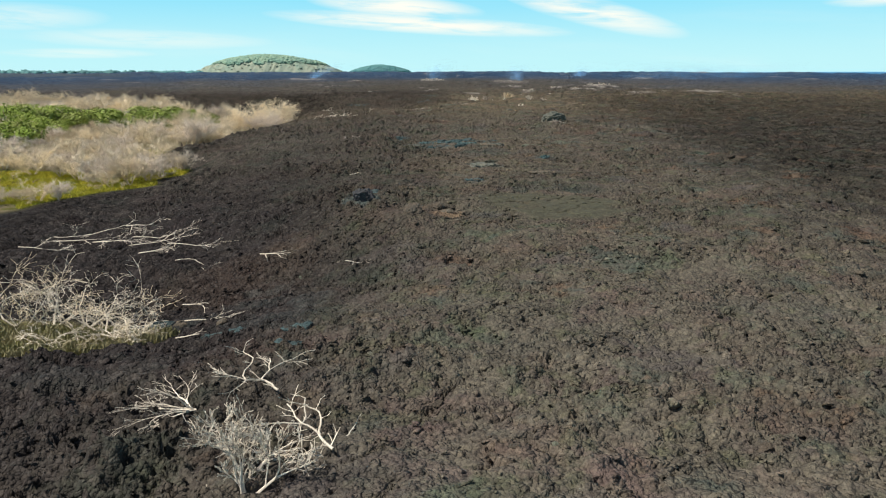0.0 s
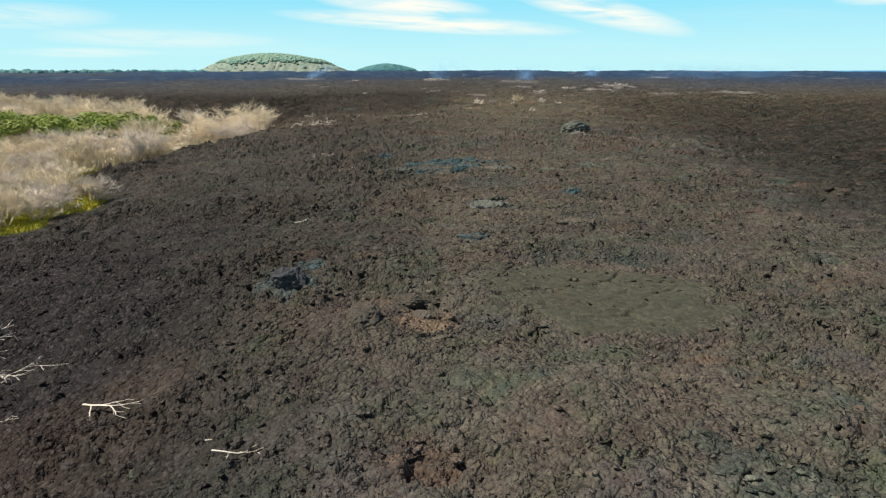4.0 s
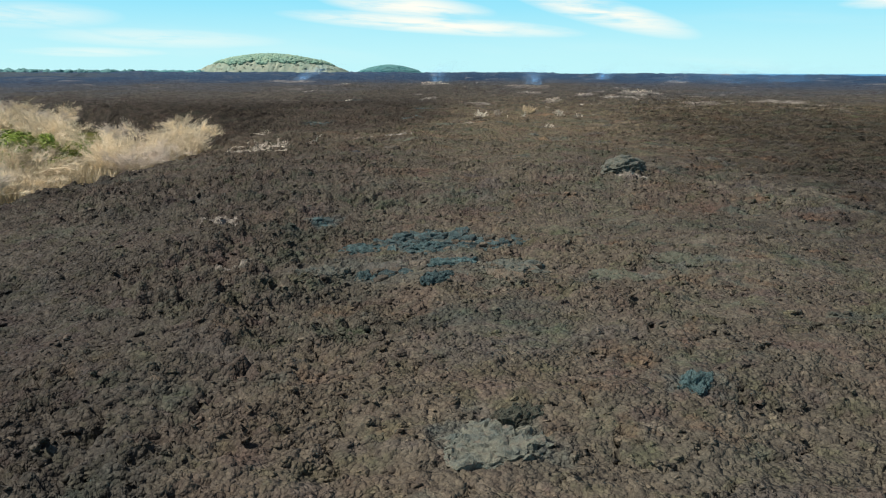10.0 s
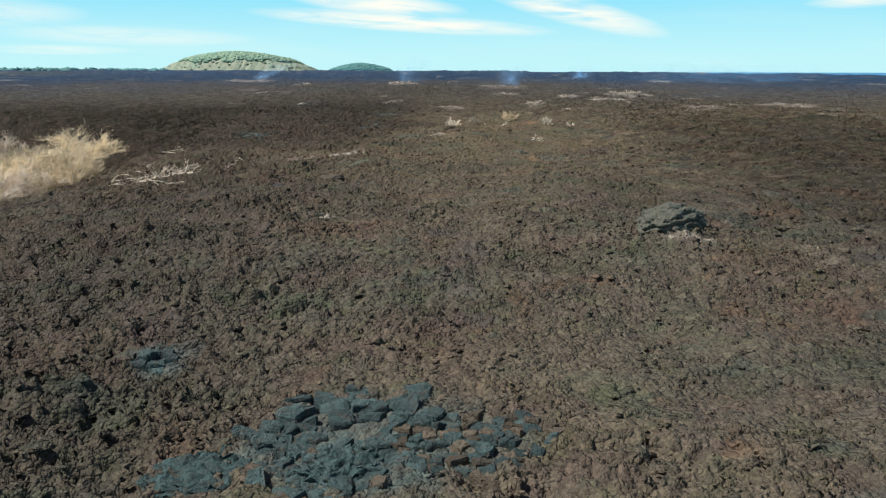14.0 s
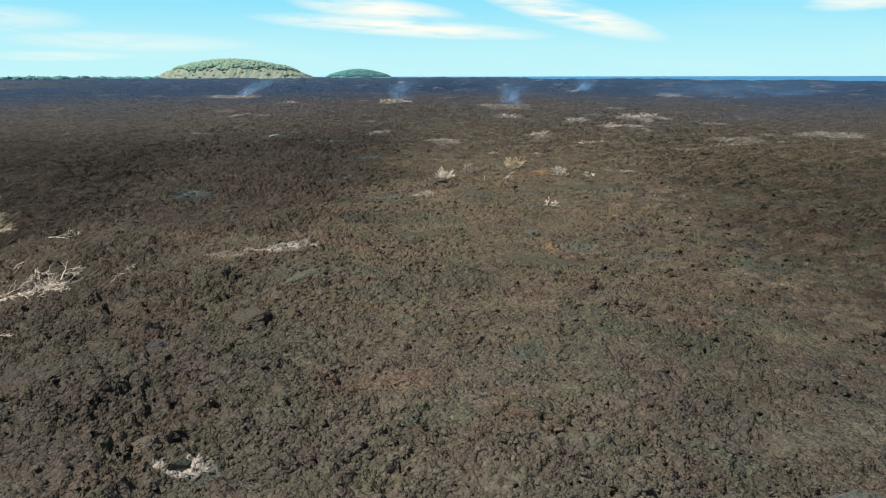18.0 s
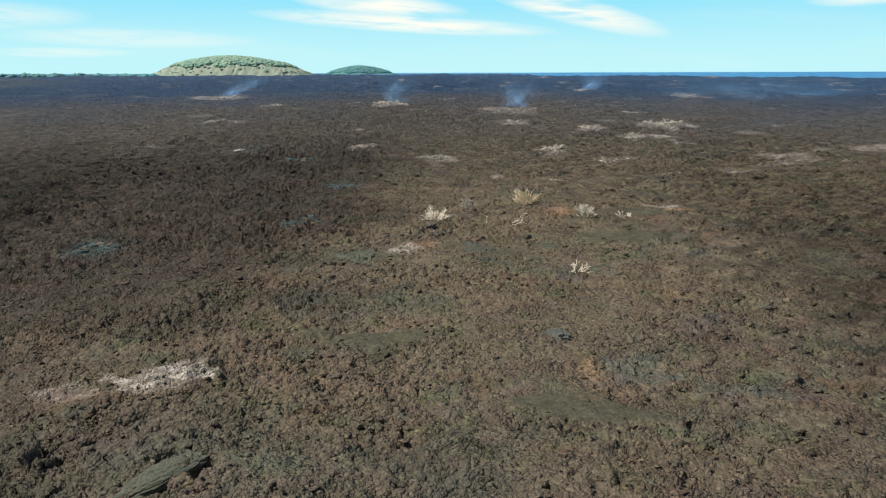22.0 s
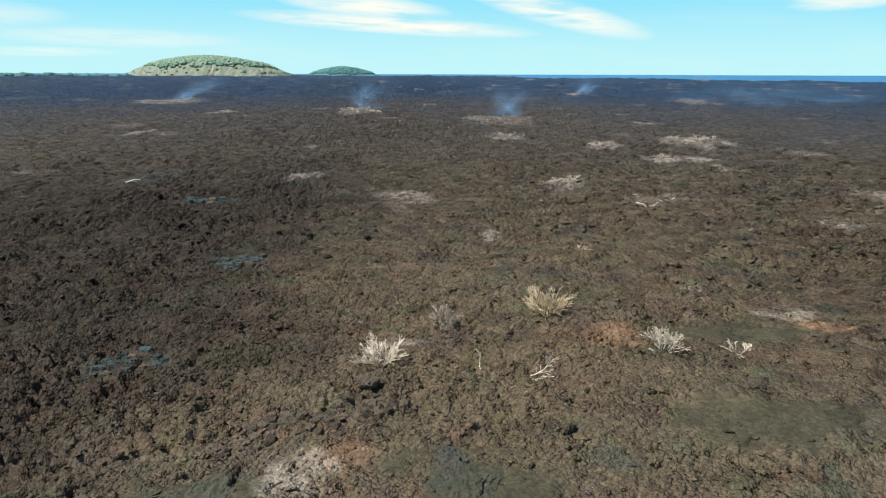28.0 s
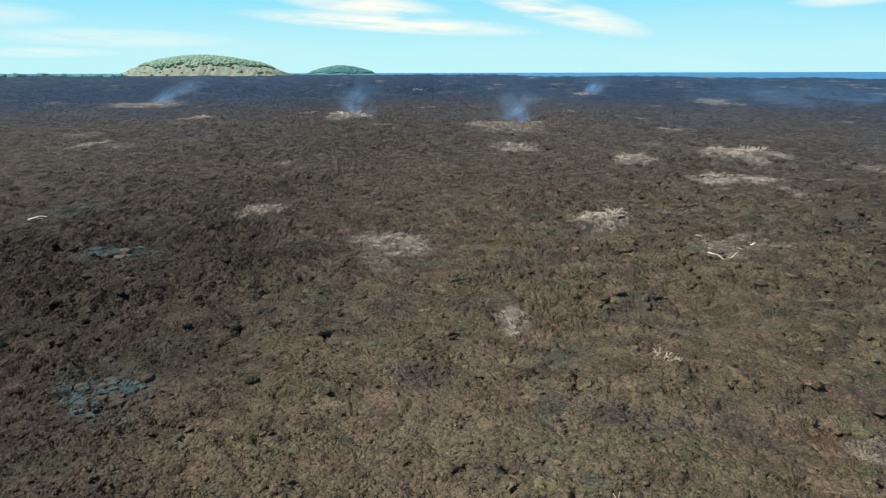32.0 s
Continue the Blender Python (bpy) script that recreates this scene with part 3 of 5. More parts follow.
    broken = math_node(tree, "ADD", 0.55, math_node(tree, "MULTIPLY", ramp(tree, noise_tex(tree, shifted.outputs[0], 0.5, 3, 0.6), 0.35, 0.65), 0.7))
    stones = math_node(tree, "MULTIPLY", math_node(tree, "POWER", big_d, 2.0), -0.13)
    stones = math_node(tree, "ADD", stones, math_node(tree, "MULTIPLY", math_node(tree, "MULTIPLY", math_node(tree, "POWER", huge_d, 2.0), apart), -0.35))
    stones = math_node(tree, "ADD", stones, math_node(tree, "MULTIPLY", math_node(tree, "POWER", mid_d, 2.0), -0.11))
    stones = math_node(tree, "ADD", stones, math_node(tree, "MULTIPLY", math_node(tree, "POWER", small_d, 2.0), -0.035))
    stones = math_node(tree, "ADD", stones, math_node(tree, "MULTIPLY", math_node(tree, "ADD", big_tone, mid_tone), 0.02))
    h = math_node(tree, "MULTIPLY", math_node(tree, "MULTIPLY", stones, broken), calm)
    outside = math_node(tree, "MAXIMUM", ramp(tree, sp.outputs[1], 130.0, 230.0), ramp(tree, math_node(tree, "ABSOLUTE", sp.outputs[0]), 18.0, 32.0))
    rolls = math_node(tree, "MULTIPLY", noise_tex(tree, pos, 0.55, 8, 0.72, 0.5), outside)
    first = bump(tree, surf, rolls, 1.0, 2.2)
    bump(tree, surf, h, 1.0, 1.0, first)
    return mat


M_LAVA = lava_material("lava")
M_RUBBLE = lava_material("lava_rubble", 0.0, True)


def simple(name, a, b, scale=6.0, rough=0.8, grain=0.3, stretch=None, per_object=0.25):
    """Two-tone surface with grain and relief."""
    mat, tree, surf = material(name)
    tcn = tree.nodes.new("ShaderNodeTexCoord")
    vec = tcn.outputs["Object"]
    if stretch:
        mp = tree.nodes.new("ShaderNodeMapping")
        mp.inputs["Scale"].default_value = stretch
        tree.links.new(vec, mp.inputs[0])
        vec = mp.outputs[0]
    n1, n2 = noise_tex(tree, vec, scale, 5, 0.65), noise_tex(tree, vec, scale * 7, 3, 0.6)
    col = mix_col(tree, ramp(tree, n1, 0.3, 0.7), a, b)
    col = mix_col(tree, 1.0, col, mix_col(tree, n2, (0.7, 0.7, 0.7), (1.3, 1.3, 1.3)), "MULTIPLY")
    info = tree.nodes.new("ShaderNodeObjectInfo")
    col = mix_col(tree, 1.0, col, mix_col(tree, info.outputs["Random"], (1 - per_object,) * 3, (1 + per_object,) * 3), "MULTIPLY")
    tree.links.new(col, surf.inputs["Base Color"])
    surf.inputs["Roughness"].default_value = rough
    surf.inputs["Specular IOR Level"].default_value = 0.3
    bump(tree, surf, n2, grain, 0.02)
    return mat


def slab_material(name, a, b, dust):
    """Glazed crust with cracks, mottling and brown dust lying on it."""
    mat, tree, surf = material(name)
    pos = place(tree)
    col = mix_col(tree, ramp(tree, noise_tex(tree, pos, 2.2, 5, 0.7), 0.35, 0.65), a, b)
    col = mix_col(tree, ramp(tree, noise_tex(tree, pos, 3.7, 6, 0.75), 0.50, 0.66), col, dust)
    col = mix_col(tree, 1.0, col, mix_col(tree, noise_tex(tree, pos, 16, 4, 0.7), (0.45, 0.45, 0.45), (1.5, 1.5, 1.5)), "MULTIPLY")
    info = tree.nodes.new("ShaderNodeObjectInfo")
    col = mix_col(tree, 1.0, col, mix_col(tree, info.outputs["Random"], (0.62, 0.62, 0.64), (1.3, 1.3, 1.3)), "MULTIPLY")
    tree.links.new(col, surf.inputs["Base Color"])
    surf.inputs["Roughness"].default_value = 0.8
    surf.inputs["Specular IOR Level"].default_value = 0.3
    folds = noise_tex(tree, pos, 2.4, 6, 0.7, 1.6)
    bump(tree, surf, math_node(tree, "ADD", math_node(tree, "MULTIPLY", folds, 1.3), noise_tex(tree, pos, 9, 5, 0.7)), 1.0, 0.10)
    return mat


M_SLAB = slab_material("glazed_slab", (0.040, 0.070, 0.076), (0.084, 0.138, 0.142), (0.095, 0.096, 0.086))
M_GLAZE = slab_material("glazed_blister", (0.046, 0.088, 0.092), (0.100, 0.172, 0.178), (0.072, 0.088, 0.080))
M_SLAB_OLIVE = slab_material("olive_slab", (0.108, 0.124, 0.092), (0.135, 0.140, 0.106), (0.145, 0.130, 0.098))
M_GRASS_ISLET = simple("islet_grass", (0.40, 0.36, 0.22), (0.27, 0.27, 0.13), 0.6, 0.9, 0.2)
M_FOLD = slab_material("folded_crust", (0.19, 0.195, 0.155), (0.115, 0.140, 0.128), (0.20, 0.175, 0.14))
M_SLAB_BROWN = slab_material("weathered_slab", (0.145, 0.118, 0.088), (0.115, 0.106, 0.085), (0.165, 0.130, 0.095))
M_ROCK_DARK = simple("dark_block", (0.030, 0.035, 0.042), (0.072, 0.072, 0.074), 2.0, 0.8, 0.8)
M_WOOD_WHITE = simple("bleached_wood", (0.86, 0.80, 0.69), (0.68, 0.60, 0.48), 3.0, 0.85, 0.4, (1, 1, 0.3))
M_WOOD_TAN = simple("dry_twigs", (0.88, 0.77, 0.58), (0.72, 0.61, 0.44), 1.5, 0.9, 0.4)
M_WOOD_GREY = simple("grey_twigs", (0.76, 0.68, 0.58), (0.60, 0.52, 0.44), 1.5, 0.9, 0.4)
M_GRASS = simple("yellow_grass", (0.56, 0.50, 0.05), (0.44, 0.44, 0.06), 0.5, 0.8, 0.2)
M_STRAW = simple("straw_twigs", (0.80, 0.68, 0.48), (0.62, 0.50, 0.33), 1.5, 0.9, 0.4)
M_GRASS_DRY = simple("dry_grass", (0.76, 0.65, 0.47), (0.58, 0.50, 0.33), 0.6, 0.9, 0.2)
M_LEAF = simple("green_leaves", (0.19, 0.28, 0.035), (0.31, 0.36, 0.085), 0.7, 0.6, 0.2)
# the hill's scrub and trees carry aerial haze in their colours: paler, bluer
M_HILL = simple("hazy_hill_slope", (0.33, 0.36, 0.28), (0.23, 0.32, 0.26), 0.06, 0.95, 0.3)
M_CROWN = simple("hazy_far_crowns", (0.18, 0.31, 0.25), (0.26, 0.37, 0.27), 0.08, 0.9, 0.5)
M_CROWN_PALE = simple("hazy_dry_crowns", (0.32, 0.37, 0.28), (0.23, 0.32, 0.25), 0.08, 0.9, 0.5)
# green trees farther off, with stronger blue haze mixed into the colour
M_CROWN_FAR = simple("hazy_distant_crowns", (0.09, 0.25, 0.26), (0.13, 0.29, 0.29), 0.05, 0.9, 0.4)


def water_material():
    mat, tree, surf = material("sea_water")
    n = noise_tex(tree, place(tree), 0.02, 4, 0.6)
    tree.links.new(mix_col(tree, n, (0.02, 0.22, 0.52), (0.03, 0.26, 0.58)), surf.inputs["Base Color"])
    surf.inputs["Roughness"].default_value = 0.35
    bump(tree, surf, noise_tex(tree, place(tree), 0.3, 4, 0.6), 0.5, 0.5)
    return mat


M_SEA = water_material()


def steam_material():
    mat = bpy.data.materials.new("steam")
    mat.use_nodes = True
    tree = mat.node_tree
    tree.nodes.clear()
    out = tree.nodes.new("ShaderNodeOutputMaterial")
    clear, milk, mixer = tree.nodes.new("ShaderNodeBsdfTransparent"), tree.nodes.new("ShaderNodeBsdfTranslucent"), tree.nodes.new("ShaderNodeMixShader")
    white = tree.nodes.new("ShaderNodeBsdfDiffuse")
    white.inputs[0].default_value = milk.inputs[0].default_value = (0.34, 0.61, 0.93, 1)
    both = tree.nodes.new("ShaderNodeAddShader")
    tree.links.new(milk.outputs[0], both.inputs[0])
    tree.links.new(white.outputs[0], both.inputs[1])
    n = noise_tex(tree, place(tree), 0.28, 4, 0.5, 0.3)
    a = math_node(tree, "MULTIPLY", math_node(tree, "MULTIPLY", ramp(tree, n, 0.22, 0.80), attr(tree, "fade")), 0.26)
    tree.links.new(a, mixer.inputs[0])
    tree.links.new(clear.outputs[0], mixer.inputs[1])
    tree.links.new(both.outputs[0], mixer.inputs[2])
    tree.links.new(mixer.outputs[0], out.inputs[0])
    return mat


M_STEAM = steam_material()


# ---------------------------------------------------------------- builders
def ob_of(name, me, mat, parent=None, label=""):
    me.materials.append(mat)
    ob = new(name, me)
    if parent:
        ob.parent = parent
    if label:
        ob["label"] = label
    return ob


def part(name, bm, mat, parent, label=""):
    me = bpy.data.meshes.new(name)
    bm.to_mesh(me)
    bm.free()
    return ob_of(name, me, mat, parent, label)


def hull(rng, n=11, flat=1.0):
    """A small angular clinker: places and triangles."""
    bm = bmesh.new()
    for _ in range(n):
        v = Vector((rng.gauss(0, 1), rng.gauss(0, 1), rng.gauss(0, 1))).normalized() * rng.uniform(0.75, 1.0)
        bm.verts.new((v.x, v.y, v.z * flat))
    res = bmesh.ops.convex_hull(bm, input=bm.verts)
    bmesh.ops.delete(bm, geom=list({g for g in res["geom_interior"] + res["geom_unused"] if isinstance(g, bmesh.types.BMVert)}), context="VERTS")
    bmesh.ops.triangulate(bm, faces=bm.faces)
    bm.verts.index_update()
    v = np.array([q.co[:] for q in bm.verts])
    f = np.array([[q.index for q in face.verts] for face in bm.faces])
    bm.free()
    return v, f


def turns(rng, n, tilt):
    """n turns about the upright with a small random tilt, as matrices."""
    a, b = rng.uniform(0, 2 * math.pi, n), rng.normal(0, radians(tilt), n)
    c, s, cb, sb, o = np.cos(a), np.sin(a), np.cos(b), np.sin(b), np.zeros(n)
    return np.stack([np.stack([c, -s * cb, s * sb], -1), np.stack([s, c * cb, -c * sb], -1), np.stack([o, sb, cb], -1)], -2)


# ---------------------------------------------------------------- the ground, one sheet
def spaced(start, fine_to, end, cell, growth, most):
    """Stations at one spacing, then wider and wider."""
    out = list(np.arange(start, fine_to, cell))
    s, v = cell, out[-1]
    while v < end:
        s = min(s * growth, most)
        v += s
        out.append(v)
    return out


def strip(xs, ys, start):
    """One stretch of the sheet: places, and quads numbered from start."""
    gx, gy = np.meshgrid(xs, ys)
    v = np.stack([gx.ravel(), gy.ravel(), land(gx.ravel(), gy.ravel())], -1)
    i = np.arange(len(v)).reshape(gx.shape) + start
    return v, np.stack([i[:-1, :-1].ravel(), i[:-1, 1:].ravel(), i[1:, 1:].ravel(), i[1:, :-1].ravel()], -1)


# a finely broken strip under the flight line, with wider cells to both sides
X_LEFT, X_RIGHT, CELL = -8.0, 14.5, 0.083
middle = np.linspace(X_LEFT, X_RIGHT, int((X_RIGHT - X_LEFT) / CELL) + 1)
right = X_RIGHT + np.array(spaced(0.0, 8.0, 1500, 0.125, 1.030, 45))
left = X_LEFT - np.array(spaced(0.0, 10.0, 1250, 0.125, 1.030, 45))[::-1]
rows = np.array([-60, -40, -25, -14, -7, -2, 2, 5, 7, 8.5, 9.5] + spaced(10.2, 152.0, 1480, 2 * CELL, 1.0125, 22))
fine_rows = np.sort(np.concatenate([rows, (rows[:-1] + rows[1:]) / 2]))
v0, f0 = strip(middle, fine_rows, 0)
grid = v0.reshape(len(fine_rows), len(middle), 3)
for c in (0, -1):                                  # the seams lie on the wider strips' edges
    grid[1:-1:2, c, 2] = (grid[:-2:2, c, 2] + grid[2::2, c, 2]) / 2
v1, f1 = strip(left, rows, len(v0))
v2, f2 = strip(right, rows, len(v0) + len(v1))
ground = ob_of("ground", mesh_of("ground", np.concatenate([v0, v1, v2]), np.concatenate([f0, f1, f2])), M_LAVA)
tagged(ground, "brown-grey rubbly lava field with pale crusts and grassy hollows", "lava field", kind="structure")


def quad_sheet(name, x0, x1, y0, y1, z, mat, n=24):
    bm = bmesh.new()
    bmesh.ops.create_grid(bm, x_segments=n, y_segments=n, size=0.5)
    for v in bm.verts:
        v.co = (x0 + (v.co.x + 0.5) * (x1 - x0), y0 + (v.co.y + 0.5) * (y1 - y0), z)
    return part(name, bm, mat, None)


sea = tagged(quad_sheet("water", -3500, 4200, 300, 4850, -6.0, M_SEA), "blue open sea beyond the lava coast", "sea", kind="structure")


# ---------------------------------------------------------------- loose clinker
def rubble(name, seed, x0, x1, y0, y1, count, small, large, power=2.6, soft=(0, 0), thin=1.0):
    rng = np.random.default_rng(seed)
    prng = random.Random(seed)
    kinds = [hull(prng, 10, prng.uniform(0.3, 0.6)) for _ in range(12)]
    x = rng.uniform(x0, x1, count) + soft[0] * rng.normal(size=count)
    y = y0 + (y1 - y0) * rng.uniform(0, 1, count) ** thin + soft[1] * rng.normal(size=count)
    hd, isle = hollow_distance(x, y)
    keep = (hd > 0.6) & (isle > 0.2) & (y > 6) & (rng.uniform(0, 1, count) > 0.8 * patches(x, y, TEAL, 0.6, 54)) & (rng.uniform(0, 1, count) > 0.5 * patches(x, y, SMOOTH, 0.8)) & (rng.uniform(0, 1, count) < 0.25 + 1.2 * step(0.38, 0.66, fbm(x / 2.6, y / 2.6, 2, 40) * 0.6 + 0.4 * fbm(x / 1.2, y / 1.2, 2, 61)))
    x, y = x[keep], y[keep]
    n = len(x)
    size = small + (large - small) * rng.uniform(0, 1, n) ** power
    z = land(x, y) + size * rng.uniform(-0.45, 0.0, n)
    rot = turns(rng, n, 24) * (size[:, None] * rng.uniform(0.75, 1.45, (n, 3)))[:, None, :]
    which = rng.integers(0, len(kinds), n)
    vs, fs, at = [], [], 0
    for k, (v, f) in enumerate(kinds):
        sel = which == k
        m = int(sel.sum())
        w = np.einsum("nij,vj->nvi", rot[sel], v) * np.array([1, 1, 0.9]) + np.stack([x[sel], y[sel], z[sel]], -1)[:, None, :]
        vs.append(w.reshape(-1, 3))
        fs.append((f[None] + (np.arange(m) * len(v))[:, None, None] + at).reshape(-1, 3))
        at += m * len(v)
    ob = ob_of(name, mesh_of(name, np.concatenate(vs), np.concatenate(fs)), M_RUBBLE)
    return tagged(ob, "loose brown and grey lava clinker strewn on the flow", "lava rubble", kind="stuff")


for k in range(5):
    rubble("lava_rubble", 100 + k, -7, 14, 10 + 31 * k, 41 + 31 * k, 19000, 0.04, 0.19, 3.2, (4.5, 0))
rubble("lava_rubble", 119, -31, -6, 18, 135, 17000, 0.05, 0.22, 3.0, (1.5, 3))
rubble("lava_rubble", 120, -36, -4, 130, 210, 10000, 0.06, 0.24, 3.0, (3, 5))
rubble("lava_rubble", 121, 14, 48, 18, 130, 17000, 0.07, 0.34, 3.0, (4, 4))
rubble("lava_rubble", 122, 14, 56, 128, 215, 13000, 0.07, 0.38, 3.0, (5, 5))
rubble("lava_rubble", 123, -30, 44, 163, 300, 18000, 0.07, 0.42, 3.0, (8, 3), 1.5)


# ---------------------------------------------------------------- far hills, woods and the other shore
def icosphere(level):
    bm = bmesh.new()
    bmesh.ops.create_icosphere(bm, subdivisions=level, radius=1.0)
    v = np.array([q.co[:] for q in bm.verts])
    f = np.array([[q.index for q in face.verts] for face in bm.faces])
    bm.free()
    return v, f


def lumps(name, centres, radii, mat, seed, parent=None, level=2, squash=0.8):
    """Ragged leaf masses, joined into one mesh."""
    rng = np.random.default_rng(seed)
    v, f = icosphere(level)
    n = len(centres)
    centres, radii = np.asarray(centres), np.asarray(radii)
    jag = 1 + 0.5 * (rng.uniform(0, 1, (n, len(v))) - 0.5) + 0.25 * np.sin(3 * v[None, :, 0] + rng.uniform(0, 6, (n, 1))) * np.cos(4 * v[None, :, 1] + rng.uniform(0, 6, (n, 1)))
    w = v[None] * (radii[:, None] * jag)[:, :, None] * np.array([1, 1, squash]) + centres[:, None, :]
    faces = (f[None] + (np.arange(n) * len(v))[:, None, None]).reshape(-1, 3)
    return ob_of(name, mesh_of(name, w.reshape(-1, 3), faces, False), mat, parent)


def hill(cx, cy, rx, ry, base, h, power, seed, label, count, crown, leaf_mat=None, slope_mat=None, crest=0.0, line=0.5):
    """A gullied slope under a ragged canopy: trees above the line, dry scrub below."""
    rng = random.Random(seed)
    top = lambda u, v: base + h * max(0.0, 1 - (abs(u) ** power + abs(v) ** power)) * (1 + 0.05 * math.sin(5 * u + seed) + crest * math.exp(-((u - 0.1) / 0.35) ** 2)) - 2
    thing = tagged(new("hill"), label, "hill")
    bm = bmesh.new()
    bmesh.ops.create_grid(bm, x_segments=150, y_segments=40, size=1.0)
    for q in bm.verts:
        u, v = q.co.x, q.co.y
        gully = abs(noise.noise((u * 13 + 0.8 * noise.noise((u * 4, v * 5, seed)), v * 2.0, seed)))
        q.co = (cx + rx * u, cy + ry * v, top(u, v) - 0.13 * h * (0.4 - gully) + 0.9 * noise.noise((u * 31, v * 12, seed)))
    part("slope", bm, slope_mat or M_HILL, thing)
    green, dry, rg, rd = [], [], [], []
    while len(green) + len(dry) < count:
        u, v = rng.uniform(-1, 1), rng.uniform(-1, 0.3)
        if abs(u) ** power + abs(v) ** power > 0.97:
            continue
        z = top(u, v)
        high = float((z - base) / h)
        r = crown * (0.6 + 1.1 * rng.random() ** 1.8)
        if high > line + 0.30 * noise.noise((u * 6, v * 5, 2.0)) + rng.uniform(-0.06, 0.06):
            green.append((cx + rx * u, cy + ry * v, z + 0.05 * r)), rg.append(r)
        elif rng.random() < 0.05:
            dry.append((cx + rx * u, cy + ry * v, z - 0.1 * r)), rd.append(0.7 * r)
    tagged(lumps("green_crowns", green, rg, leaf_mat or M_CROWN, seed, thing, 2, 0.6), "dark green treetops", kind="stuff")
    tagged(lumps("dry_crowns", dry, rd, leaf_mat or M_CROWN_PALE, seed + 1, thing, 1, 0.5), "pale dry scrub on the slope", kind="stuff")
    return thing


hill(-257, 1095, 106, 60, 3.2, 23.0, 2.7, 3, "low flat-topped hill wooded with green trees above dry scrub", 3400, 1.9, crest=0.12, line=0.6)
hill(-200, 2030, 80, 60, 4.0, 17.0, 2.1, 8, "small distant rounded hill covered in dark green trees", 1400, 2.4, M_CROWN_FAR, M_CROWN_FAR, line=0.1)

rng = random.Random(12)
for x0, x1, y0, y1, count, r in ((-405, -330, 1010, 1060, 110, 3.0), (-640, -430, 1000, 1150, 260, 3.4), (-900, -620, 1040, 1250, 220, 4.6)):
    pts = [(rng.uniform(x0, x1), rng.uniform(y0, y1), 3.0 + rng.uniform(0, 1.8)) for _ in range(count)]
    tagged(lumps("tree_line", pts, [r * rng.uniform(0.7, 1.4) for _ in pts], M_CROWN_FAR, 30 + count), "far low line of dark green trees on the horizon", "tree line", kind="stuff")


# ---------------------------------------------------------------- dead wood
def tube(vs, fs, p, q, r0, r1, n=4, ring=None, root=None):
    """A tapered piece of branch that goes on from a ring, or forks off at one point of its parent."""
    d = (q - p)
    a = d.orthogonal().normalized()
    b = d.normalized().cross(a)
    offsets = [a * math.cos(2 * math.pi * i / n) + b * math.sin(2 * math.pi * i / n) for i in range(n)]
    if ring is None:
        ring = list(range(len(vs), len(vs) + n))
        vs.extend(p + o * r0 for o in offsets)
        if root is not None:
            vs.pop(ring[0])
            ring = [root] + list(range(len(vs) - n + 1, len(vs)))
    else:
        # turn the new ring so that it follows the old one without a twist
        best = max(range(n), key=lambda k: (vs[ring[0]] - p).dot(offsets[k]))
        offsets = offsets[best:] + offsets[:best]
    end = list(range(len(vs), len(vs) + n))
    vs.extend(q + o * r1 for o in offsets)
    for i in range(n if n > 2 else 1):
        j = (i + 1) % n
        fs.append((ring[i], ring[j], end[j], end[i]))
    return end


LEAST = [0.004]          # thinnest twig


def grow(rng, thick, thin, p, way, length, radius, level, levels, spread, droop, splits, sides=5, root=None):
    """One branch in short bent pieces, then its forks."""
    pieces = 3 if level < levels else 2
    r = radius
    ring = None
    for k in range(pieces):
        way = (way + Vector((rng.gauss(0, 1), rng.gauss(0, 1), rng.gauss(0, 0.8))) * 0.17 + Vector((0, 0, -droop))).normalized()
        q = p + way * (length / pieces)
        r = max(r, LEAST[0])
        r2 = r * 0.86
        bucket = thick if level <= 1 else thin
        ring = tube(*bucket, p, q, r, r2, sides if level <= 1 else 3 if level < levels or LEAST[0] < 0.015 else 2, ring, root)
        fork = ring[0] if level != 1 else None
        p, r = q, r2
        if level < levels and k < pieces - 1 and rng.random() < 0.7:
            side = (way + Vector((rng.gauss(0, 1), rng.gauss(0, 1), rng.gauss(0, 1))).normalized() * spread).normalized()
            grow(rng, thick, thin, p, side, length * rng.uniform(0.45, 0.75), r * 0.6, level + 1, levels, spread, droop, splits, sides, fork)
    if level < levels:
        for _ in range(rng.choice(splits)):
            side = (way + Vector((rng.gauss(0, 1), rng.gauss(0, 1), rng.gauss(0, 0.7))).normalized() * spread).normalized()
            grow(rng, thick, thin, p, side, length * rng.uniform(0.55, 0.85), r * 0.72, level + 1, levels, spread, droop, splits, sides, fork)


def list_mesh(name, pair):
    me = bpy.data.meshes.new(name)
    me.from_pydata([v[:] for v in pair[0]], [], pair[1])
    return me


